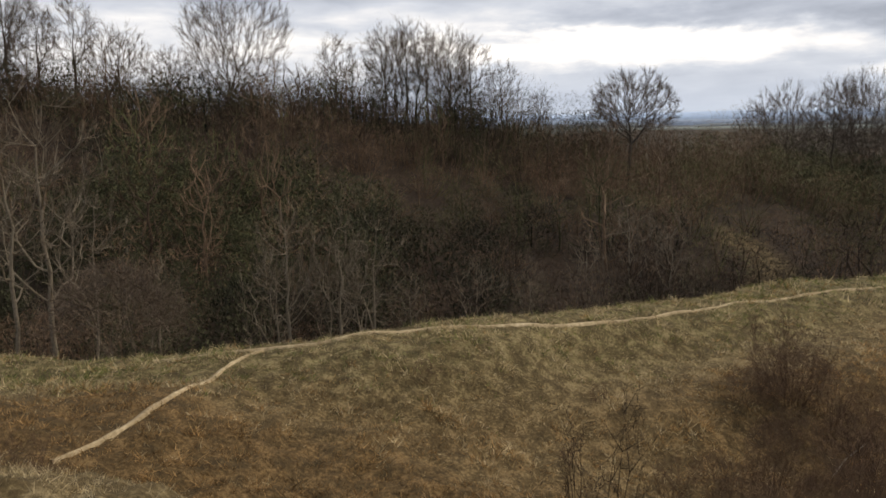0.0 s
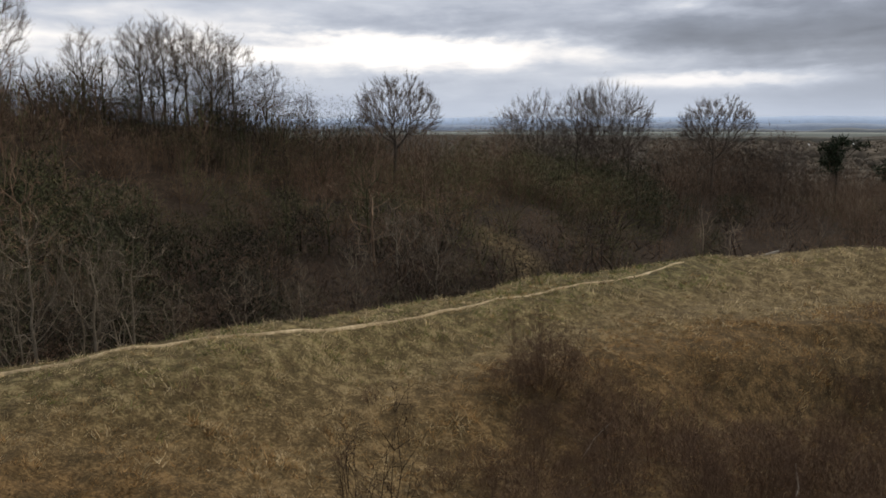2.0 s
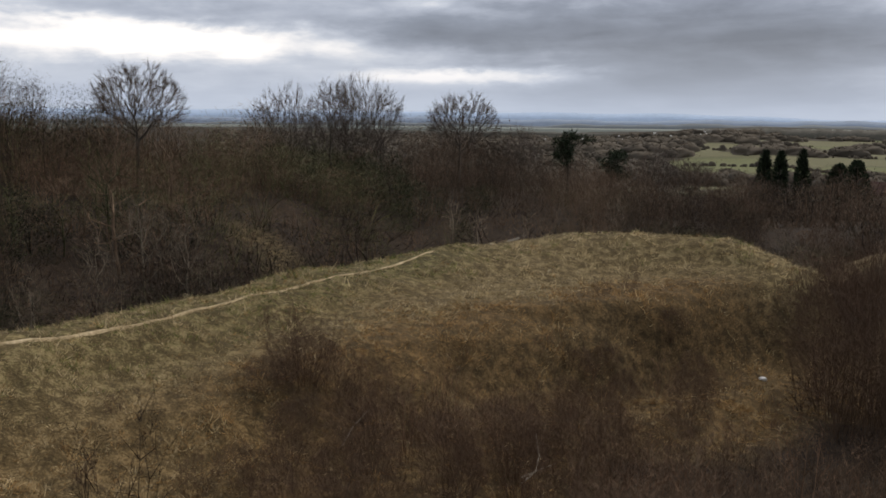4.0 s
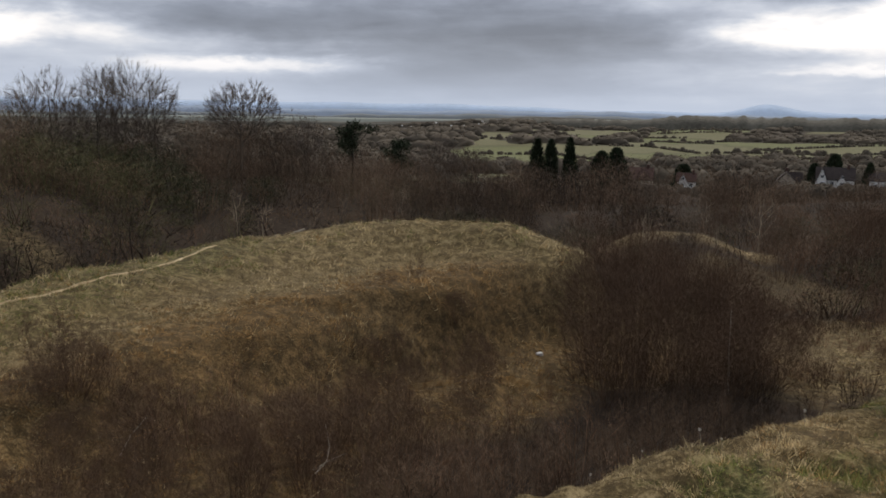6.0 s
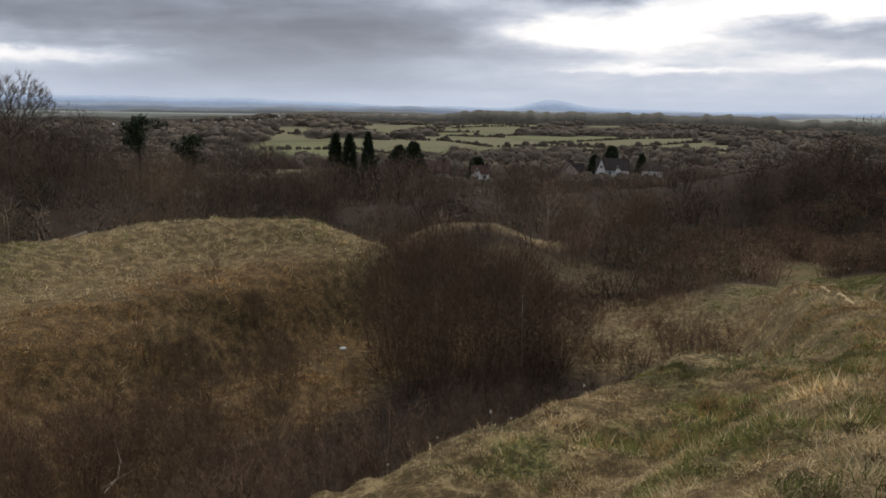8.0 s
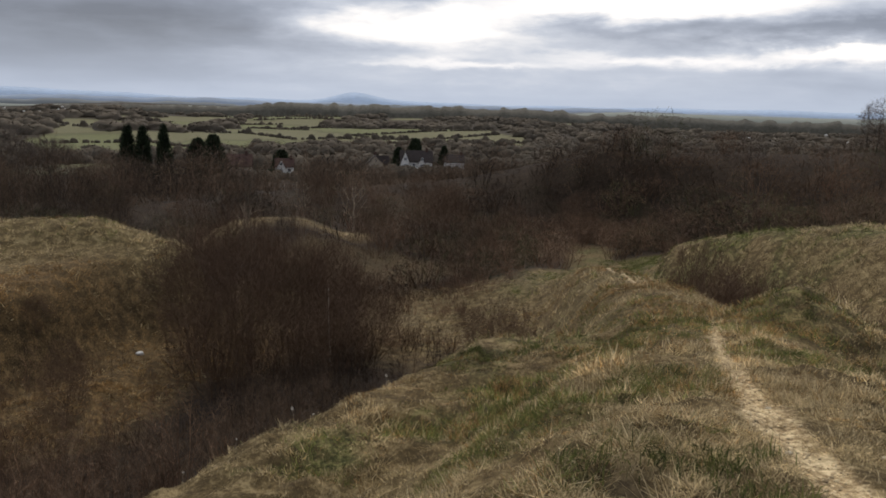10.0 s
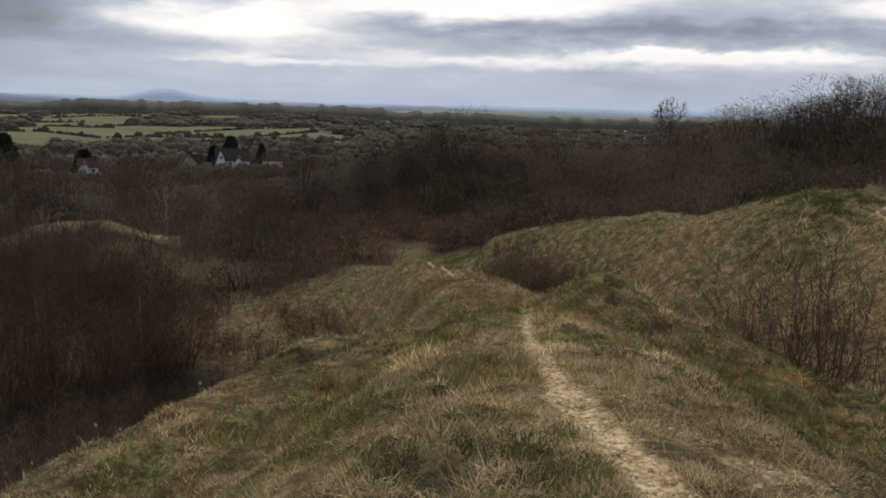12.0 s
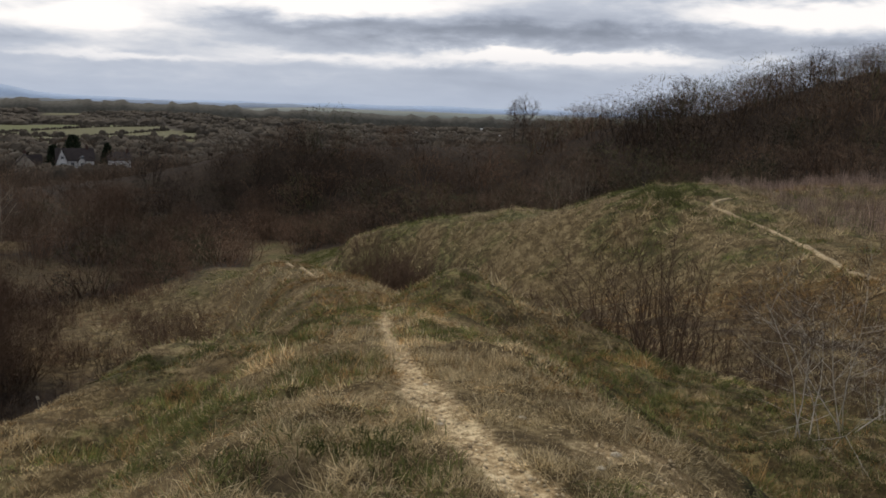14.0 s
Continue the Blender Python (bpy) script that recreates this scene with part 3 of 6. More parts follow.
def sprout(pts, n, rng, t0, angle, spread, length, lift, droop_noise=0.25, k=4):
    """n side branches on each line of pts: lines of k points."""
    m, kk, _ = pts.shape
    t = t0 + (1 - t0) * rng.random((m, n)) ** 0.8
    pos = t * (kk - 1)
    i = np.minimum(pos.astype(int), kk - 2)
    fr = (pos - i)[..., None]
    rows = np.arange(m)[:, None]
    base = pts[rows, i] * (1 - fr) + pts[rows, i + 1] * fr
    along = unit(pts[rows, i + 1] - pts[rows, i])
    off = unit(np.cross(along, rng.normal(size=along.shape)))
    ang = np.radians(rng.normal(angle, spread, (m, n)))[..., None]
    d = unit(along * np.cos(ang) + off * np.sin(ang))
    total = np.linalg.norm(pts[:, -1] - pts[:, 0], axis=-1)[:, None]
    ln = (total * length * (1.15 - 0.55 * t) * rng.uniform(0.7, 1.25, (m, n)))[..., None]
    d, base, ln = d.reshape(-1, 3), base.reshape(-1, 3), ln.reshape(-1, 1)
    out = [base]
    for _ in range(k - 1):
        out.append(out[-1] + d * ln / (k - 1))
        d = unit(d + np.array([0, 0, lift]) + rng.normal(size=d.shape) * droop_noise)
    return np.stack(out, 1)


def tree_arrays(seed, tall, trunks=1, clear=0.28, limbs=8, angle=42, lift=0.16, girth=0.028, fine=1.0, spread=0.42, lean=0.06, dome=0.0, leader=0.83):
    """A bare tree: (limb mesh arrays, twig mesh arrays)."""
    rng = np.random.default_rng(seed)
    k = 7
    base = np.zeros((trunks, 3))
    if trunks > 1:
        base[:, :2] = rng.normal(size=(trunks, 2)) * tall * 0.03
    d = unit(np.concatenate([rng.normal(size=(trunks, 2)) * (lean + 0.10 * (trunks > 1)), np.ones((trunks, 1))], 1))
    line = [base - d * 0.25]
    for _ in range(k - 1):
        line.append(line[-1] + d * tall * leader * rng.uniform(0.87, 1.13, (trunks, 1)) / (k - 1))
        d = unit(d + rng.normal(size=d.shape) * 0.09 + np.array([0, 0, 0.05]))
    l0 = np.stack(line, 1)
    g = tall * girth / math.sqrt(trunks)
    r0 = g * np.linspace(1, 0.16, k)[None] * np.ones((trunks, 1))
    l1 = sprout(l0, limbs, rng, clear, angle, 11, spread, lift, 0.12, 5)
    r1 = g * 0.42 * np.linspace(1, 0.3, 5)[None] * rng.uniform(0.6, 1.1, (len(l1), 1))
    l2 = sprout(l1, 7, rng, 0.2, 40, 12, 0.56, lift, 0.18, 4)
    r2 = g * 0.16 * np.linspace(1, 0.35, 4)[None] * np.ones((len(l2), 1))
    l3 = sprout(np.concatenate([l2, l1[:, 1:]]), max(2, round(6 * fine)), rng, 0.15, 40, 13, 0.52, lift * 0.8, 0.22, 3)
    l4 = sprout(l3, max(2, round(5 * fine)), rng, 0.15, 38, 13, 0.62, lift * 0.6, 0.22, 2)
    l5 = sprout(l4, 2, rng, 0.3, 34, 12, 0.75, lift * 0.5, 0.2, 2)
    w3 = max(0.009, g * 0.085)
    if dome:
        mid, size = np.array([0, 0, tall * (1 + clear) * 0.47]), tall * np.array([dome * 0.5, dome * 0.5, 0.53 - 0.3 * clear])

        def rounded(p):
            q = (p - mid) / size
            n = np.linalg.norm(q, axis=-1, keepdims=True)
            soft = np.where(n > 0.7, 0.7 + 0.32 * np.tanh((n - 0.7) / 0.32), n)
            return np.where(q[..., 2:] < -0.75, p, mid + q / np.maximum(n, 1e-6) * soft * size)

        l1, l2, l3, l4, l5 = (rounded(l) for l in (l1, l2, l3, l4, l5))
    wood = join([tubes(l0, r0, 8), tubes(l1, r1, 5), tubes(l2, r2, 3)])
    twigs = join([ribbons(l3, np.full(len(l3), w3), rng), spikes(l4[:, 0], l4[:, 1], np.full(len(l4), w3 * 0.75), rng),
                  spikes(l5[:, 0], l5[:, 1], np.full(len(l5), w3 * 0.6), rng)])
    return wood, twigs


def grown_tree(seed, tall, wide, clear, points=520, girth=0.022, straight=0.45, flare=0.0, lead=0.55, twigs=7, reach=0.055, trunks=1, thin=0.0030):
    """A bare tree grown branch by branch into the room of its crown: (limb arrays, twig arrays).
    straight: how far limbs run direct from the fork; flare: how far the crown widens upwards; lead: how high the stem goes up in it."""
    rng = np.random.default_rng(seed)
    low, high = clear * tall, tall
    n = points * 3
    p = rng.uniform(-1, 1, (n, 3))
    r = np.linalg.norm(p, axis=1)
    ang = np.arctan2(p[:, 1], p[:, 0])
    lumpy = 0.90 + 0.10 * np.sin(ang * 3 + seed) + 0.07 * np.sin(ang * 5 + p[:, 2] * 4 + seed * 2)
    ok = (r < lumpy) & (rng.random(n) < 0.20 + 0.80 * r)
    p = p[ok][:points]
    up = (p[:, 2] + 1) / 2
    spread = 1 + flare * (up - 0.6)
    p = np.stack([p[:, 0] * wide / 2 * spread, p[:, 1] * wide / 2 * spread, low + up * (high - low)], 1)
    nodes, par, run = [], [], []
    for k in range(trunks):
        foot = np.array([0.0, 0.0, 0.0]) if trunks == 1 else np.append(rng.normal(size=2) * wide * 0.10, 0.0)
        tip = foot * 1.6 + np.append(rng.normal(size=2) * wide * 0.03, low + (high - low) * lead * rng.uniform(0.85, 1.1))
        steps = 9
        for i in range(steps):
            u = i / (steps - 1)
            q = foot * (1 - u) + tip * u + np.append(rng.normal(size=2) * tall * 0.006, -0.3 * (1 - u))
            par.append(len(nodes) - 1 if i else -1)
            run.append(0.0 if not i else run[-1] + np.linalg.norm(q - nodes[-1]))
            nodes.append(q)
    first = len(nodes)
    order = np.argsort(np.linalg.norm((p - [0, 0, low * 0.9]) * [1, 1, 0.8], axis=1))
    arr = np.zeros((first + 2 * len(p), 3))
    arr[:first] = nodes
    runs = np.zeros(len(arr))
    runs[:first] = run
    used = first
    for q in p[order]:
        d = np.linalg.norm(arr[:used] - q, axis=1)
        rise = np.maximum(arr[:used, 2] - q[2] - 0.05 * tall, 0)
        cost = d + straight * runs[:used] + 1.5 * rise + 50.0 * (arr[:used, 2] < low * 0.75)
        k = int(np.argmin(cost))
        half = arr[k] * 0.5 + q * 0.5 + rng.normal(size=3) * d[k] * 0.035 + np.array([0, 0, -0.04 * d[k]])
        for c, pa in ((half, k), (q, used)):
            arr[used], runs[used] = c, runs[pa] + np.linalg.norm(c - arr[pa])
            par.append(pa)
            used += 1
    arr, par = arr[:used], np.array(par)
    load = np.zeros(used)
    kids = np.bincount(par[par >= 0], minlength=used)
    load[kids == 0] = 1.0
    for i in range(used - 1, -1, -1):
        if par[i] >= 0:
            load[par[i]] += load[i]
    rad = tall * girth * (load / load.max()) ** 0.52
    rad = np.maximum(rad, tall * thin * 0.5)
    s = np.nonzero(par >= 0)[0]
    stout = rad[s] > tall * girth * 0.14
    def ends(i):
        return np.stack([arr[par[i]], arr[i]], 1), np.stack([np.minimum(rad[par[i]], rad[i] * 1.35), rad[i]], 1)
    big, small = s[stout], s[~stout]
    seg, sr = ends(big)
    seg2, sr2 = ends(small)
    thin_pts = np.stack([seg2[:, 0], seg2.mean(1), seg2[:, 1]], 1)
    wood = join([tubes(seg, sr, 6), ribbons(thin_pts, sr2[:, 0] * 2.0, rng)])
    t = np.repeat(s[rad[s] < tall * girth * 0.22], twigs)
    along = unit(arr[t] - arr[par[t]])
    mid = np.array([0, 0, low + (high - low) * 0.3])
    out = unit(arr[t] - mid)
    way = unit(along * 0.9 + out * 0.45 + rng.normal(size=along.shape) * 0.27 + [0, 0, 0.22])
    base = arr[par[t]] + (arr[t] - arr[par[t]]) * rng.uniform(0.2, 1.0, (len(t), 1))
    ln = tall * reach * rng.uniform(0.5, 1.3, (len(t), 1))
    tip = base + way * ln
    tw = [ribbons(np.stack([base, base + way * ln * 0.5 + rng.normal(size=base.shape) * ln * 0.08, tip], 1), np.full(len(t), tall * thin), rng)]
    b2 = base + way * ln * rng.uniform(0.3, 0.8, (len(t), 1))
    w2 = unit(way + rng.normal(size=way.shape) * 0.32)
    tw.append(spikes(b2, b2 + w2 * ln * 0.6, np.full(len(t), tall * thin * 0.7), rng))
    return wood, join(tw)


def make_tree(name, arrays, bark, twig, label, category="tree"):
    wood, twigs = arrays
    ob = tagged(new(name), label, category)
    child("trunk", mesh_from("trunk", *wood, bark, True), ob)
    child("crown", mesh_from("crown", *twigs, twig), ob)
    return ob


def shrub_arrays(seed, tall, wide, stems=12, mid=9, last=6, thick=0.016, upright=0.5, light=False):
    """A many-stemmed leafless shrub: (stem arrays, twig arrays)."""
    rng = np.random.default_rng(seed)
    az = rng.random(stems) * 2 * np.pi
    out = np.sqrt(rng.random(stems))
    tip = np.stack([np.cos(az) * out * wide * 0.42, np.sin(az) * out * wide * 0.42, tall * (0.95 - 0.45 * out ** 2) * rng.uniform(0.75, 1.05, stems)], 1)
    root = np.stack([np.cos(az) * out * wide * 0.12, np.sin(az) * out * wide * 0.12, np.full(stems, -0.12)], 1)
    bend = (root + tip) / 2 + rng.normal(size=root.shape) * 0.05 * tall + np.stack([np.cos(az), np.sin(az), 0 * az], 1) * wide * 0.05
    l0 = np.stack([root, bend, tip], 1)
    l1 = sprout(l0, mid, rng, 0.12, 40, 14, 0.42, 0.10 + 0.2 * upright, 0.22, 3)
    l2 = sprout(l1, last, rng, 0.12, 42, 15, 0.52, 0.05 + 0.15 * upright, 0.2, 2)
    if light:
        return ribbons(l0, np.full(stems, thick * 1.6), rng), join([spikes(l1[:, 0], l1[:, 2], np.full(len(l1), thick), rng),
                                                                     spikes(l2[:, 0], l2[:, 1], np.full(len(l2), thick * 0.7), rng)])
    a = tubes(l0, thick * np.linspace(1, 0.3, 3)[None] * np.ones((stems, 1)), 4)
    b = join([ribbons(l1, np.full(len(l1), thick * 0.85), rng), spikes(l2[:, 0], l2[:, 1], np.full(len(l2), thick * 0.6), rng)])
    return a, b


def dome_arrays(seed, twigs, stems, thick, low=-0.25, length=(0.10, 0.26), up=0.25):
    """A rounded, lumpy bush of fine bare twigs, one unit high and wide: (stem arrays, twig arrays)."""
    rng = np.random.default_rng(seed)
    d = unit(rng.normal(size=(twigs, 3)))
    d[:, 2] = np.where(d[:, 2] < low, -d[:, 2], d[:, 2])
    lobes = unit(rng.normal(size=(7, 3)) + np.array([0, 0, 0.4]))
    lump = 0.74 + 0.34 * np.max(np.clip(d @ lobes.T, 0, 1) ** 5, axis=1)
    r = lump * (0.42 + 0.58 * rng.random(twigs) ** 0.5)
    p = d * r[:, None] * np.array([0.5, 0.5, 0.55]) + np.array([0, 0, 0.44])
    way = unit(d * 0.55 + rng.normal(size=d.shape) * 0.5 + np.array([0, 0, up]))
    ln = rng.uniform(*length, twigs)[:, None]
    b = spikes(p - way * ln * 0.5, p + way * ln * 0.5, thick * rng.uniform(0.5, 1.2, twigs), rng)
    tip = unit(rng.normal(size=(stems, 3)) * [1, 1, 0.4] + [0, 0, 0.8]) * [0.42, 0.42, 0.85] * rng.uniform(0.7, 1.0, (stems, 1))
    root = np.concatenate([rng.normal(size=(stems, 2)) * 0.05, np.full((stems, 1), -0.06)], 1)
    a = ribbons(np.stack([root, root * 0.5 + tip * 0.5 + rng.normal(size=root.shape) * 0.04, tip], 1), np.full(stems, thick * 2.2), rng)
    return a, b


def massed_arrays(seed, twigs, thick, length):
    """The crown of a far tree or hedge bush, one unit high and wide: a close lumpy core frayed by twigs."""
    rng = np.random.default_rng(seed)
    rings, sides = 6, 11
    up, a = np.meshgrid(np.linspace(0, 1, rings), np.arange(sides) * 2 * np.pi / sides, indexing="ij")
    lump = 0.84 + 0.12 * rng.normal(size=up.shape).clip(-1.3, 1.3) + 0.07 * np.sin(3 * a + seed)
    r = 0.46 * np.cos(up * 1.45) ** 0.7 * lump
    v = np.stack([r * np.cos(a + 0.3 * up), r * np.sin(a + 0.3 * up), -0.1 + 1.0 * np.sin(up * 1.45) * (0.55 + 0.45 * lump)], -1).reshape(-1, 3)
    idx = np.arange(rings * sides).reshape(rings, sides)
    lo, hi = idx[:-1], idx[1:]
    q = np.stack([lo, np.roll(lo, -1, 1), np.roll(hi, -1, 1), hi], -1).reshape(-1, 4)
    core = v, np.concatenate([q[:, [0, 1, 2]], q[:, [0, 2, 3]]])
    return join([core, dome_arrays(seed + 300, twigs, 2, thick, low=-0.3, length=length, up=0.5)[1]])


def thorn_arrays(seed, boughs, twigs, thick, wide=0.56, rise=0.12, reach=(0.07, 0.19)):
    """A leafless bush, one unit high and wide: boughs fan up from the ground to a lumpy dome and fray into fine twigs."""
    rng = np.random.default_rng(seed)
    d = unit(rng.normal(size=(boughs, 3)))
    d[:, 2] = np.abs(d[:, 2]) - 0.12
    lobes = unit(rng.normal(size=(6, 3)) + np.array([0, 0, 0.5]))
    lump = 0.72 + 0.36 * np.max(np.clip(d @ lobes.T, 0, 1) ** 5, axis=1)
    tip = d * lump[:, None] * [wide, wide, 1.02] * rng.uniform(0.45, 1.0, (boughs, 1)) ** 0.5 + [0, 0, 0.12]
    root = np.concatenate([d[:, :2] * wide * 0.25 + rng.normal(size=(boughs, 2)) * 0.05, np.full((boughs, 1), -0.06)], 1)
    bend = root * 0.4 + tip * 0.6 + rng.normal(size=root.shape) * 0.04 + [0, 0, 0.06]
    l0 = np.stack([root, bend, tip], 1)
    u = (1 - rng.random((boughs, twigs)) ** 1.5 * 0.75)[..., None]
    a, b, c = l0[:, None, 0], l0[:, None, 1], l0[:, None, 2]
    base = (1 - u) ** 2 * a + 2 * u * (1 - u) * b + u * u * c
    tan = unit((1 - u) * (b - a) + u * (c - b))
    way = unit(tan * 0.45 + d[:, None] * 0.35 + rng.normal(size=base.shape) * 0.52 + [0, 0, rise])
    ln = rng.uniform(*reach, (boughs, twigs, 1))
    base, way, ln = base.reshape(-1, 3), way.reshape(-1, 3), ln.reshape(-1, 1)
    return ribbons(l0, np.full(boughs, thick * 1.9), rng), spikes(base, base + way * ln, thick * rng.uniform(0.6, 1.2, len(base)), rng)


def bush_arrays(seed, twigs, boughs, sprays, thick, up=0.4, low=-0.35, length=(0.05, 0.14)):
    """A dense leafless bush: fanning boughs inside a soft, rounded mass of the finest twigs: (stem arrays, twig arrays)."""
    stems, frays = thorn_arrays(seed, boughs, sprays, thick * 1.1, wide=0.48, rise=0.15, reach=(0.04, 0.11))
    _, mass = dome_arrays(seed + 500, twigs, 2, thick, low=low, length=length, up=up)
    return stems, join([frays, mass])


def make_shrub(name, arrays, stem, twig, label, category="shrub"):
    ob = tagged(new(name), label, category)
    tagged(child("stem_clump", mesh_from("stem_clump", *arrays[0], stem), ob), kind="stuff")
    child("crown", mesh_from("crown", *arrays[1], twig), ob)
    return ob


def place(x, y, size=1.0, turn=0.0, sink=0.05, high=None):
    z = float(height(np.array([float(x)]), np.array([float(y)]))[0]) - sink
    return Matrix.LocRotScale((x, y, z), Euler((0, 0, turn)), (size, size, size if high is None else high))


def put_all(pattern, spots, group=""):
    """Set the pattern down at the first spot and copies at the others: (x, y, size, turn, height)."""
    if group:
        tagged(pattern, group=group)
    for x, y, size, turn, high in spots[1:]:
        copy_thing(pattern, place(x, y, size, turn, high=high))
    x, y, size, turn, high = spots[0]
    pattern.matrix_basis = place(x, y, size, turn, high=high)


def polar(azimuth, distance):
    a = radians(azimuth)
    return distance * math.sin(a), distance * math.cos(a) - 0.6


# trees on the skyline of the north hill and beyond: azimuth, distance, height
def skyline_trees():
    rnd = random.Random(4)
    kinds = {
        "ash": make_tree("ash_tree", grown_tree(11, 10, 9.4, 0.12, 900, girth=0.0135, straight=0.68, flare=0.45, lead=0.25, twigs=5, reach=0.075, thin=0.0014), BARK, CROWN,
                         "tall leafless ash with upswept grey limbs on the hill's crest"),
        "oak": make_tree("oak_tree", grown_tree(23, 10, 9.6, 0.46, 760, girth=0.020, straight=0.58, flare=-0.1, lead=0.20, twigs=7, reach=0.065, thin=0.0014), BARK, CROWN,
                         "leafless oak with a round domed crown, standing alone on the crest"),
        "pole": make_tree("sycamore_tree", grown_tree(37, 10, 4.6, 0.30, 270, girth=0.0105, straight=0.52, flare=0.1, lead=0.72, twigs=4, reach=0.085, thin=0.0014), BARK, CROWN,
                          "slender leafless sycamore in a close group on the crest"),
        "wide": make_tree("beech_tree", grown_tree(41, 10, 8.0, 0.22, 540, girth=0.013, straight=0.64, flare=0.15, lead=0.30, twigs=5, reach=0.075, thin=0.0014), BARK, CROWN,
                          "broad leafless beech above dark scrub"),
    }
    # kind, azimuth, distance, height, girth of crown
    rows = [
        ("ash", -17.0, 82, 12.2, 1.26), ("pole", -30.2, 78, 11.5, 1.25), ("pole", -28.6, 80, 9.0, 1.0), ("pole", -26.6, 78, 9.6, 1.1), ("wide", -24.2, 80, 7.6, 0.8),
        ("wide", -21.2, 84, 6.4, 0.75), ("ash", -31.5, 84, 10.0, 1.0), ("pole", -10.3, 84, 8.6, 0.9), ("pole", -7.2, 86, 10.2, 1.1), ("pole", -5.6, 85, 11.0, 1.15),
        ("wide", -6.4, 90, 10.0, 0.9), ("pole", -4.2, 88, 10.4, 1.05), ("pole", -2.6, 86, 10.6, 1.15), ("pole", -1.3, 90, 10.0, 1.0), ("wide", -3.4, 84, 9.2, 0.85),
        ("pole", 0.8, 88, 8.2, 0.85), ("pole", 3.2, 92, 5.4, 0.6), ("oak", 9.2, 80, 11.4, 0.90), ("wide", 18.9, 94, 10.6, 1.05), ("wide", 17.4, 98, 8.6, 0.8),
        ("pole", 21.6, 94, 11.6, 1.2), ("ash", 23.6, 96, 12.8, 1.0), ("pole", 22.6, 99, 11.8, 1.1), ("pole", 25.0, 97, 11.4, 1.1), ("oak", 30.3, 104, 12.2, 1.0),
        ("wide", 20.4, 102, 9.0, 0.9), ("pole", 98.2, 120, 7.0, 1.0), ("pole", 97.7, 122, 6.0, 0.8), ("pole", 91.1, 118, 5.0, 0.8), ("pole", 108.6, 116, 6.4, 0.8),
        ("pole", 116.5, 104, 4.2, 0.8), ("oak", 45.8, 128, 8.9, 0.7), ("wide", 34.5, 116, 9.5, 0.8), ("wide", 43.6, 122, 10.5, 0.8),
    ]
    for kind, pattern in kinds.items():
        spots = []
        for k, az, d, tall, wide in rows:
            if k == kind:
                x, y = polar(az, d)
                spots.append((x, y, wide, rnd.uniform(0, 6.28), tall / 10))
        put_all(pattern, spots, "trees on the skyline")


skyline_trees()


def pale_saplings():
    rnd = random.Random(8)
    pats = [make_tree("ash_sapling", grown_tree(50 + i, 6, 2.6 + 0.5 * i, 0.22, 120, girth=0.0095, straight=0.35, flare=0.3, lead=0.75, twigs=3, reach=0.09, thin=0.0026),
                      PALE_BARK, TWIG_PALE, "slender pale grey sapling rising from dark scrub") for i in range(3)]
    rows = [(-30.6, 31, 8.5), (-28.6, 33, 11.0), (-26.2, 30, 6.0), (-22.3, 28, 3.8), (-14.0, 30, 6.4), (-14.8, 31, 5.4), (-10.4, 30, 6.0),
            (-11.1, 31, 5.2), (-8.3, 30, 5.8), (-9.2, 31, 5.2), (-5.6, 34, 4.6), (-1.0, 38, 5.0), (2.6, 40, 4.6), (6.5, 44, 5.4), (9.4, 50, 6.6), (12.0, 48, 6.4), (13.6, 48, 4.2), (100.6, 62, 4.2), (101.6, 64, 3.6), (102.6, 60, 3.4)]
    for i, pattern in enumerate(pats):
        spots = [(*polar(az, d), 0.9 * tall / 6, rnd.uniform(0, 6.28), tall / 6) for az, d, tall in rows[i::3]]
        put_all(pattern, spots, "pale saplings in the scrub")


pale_saplings()


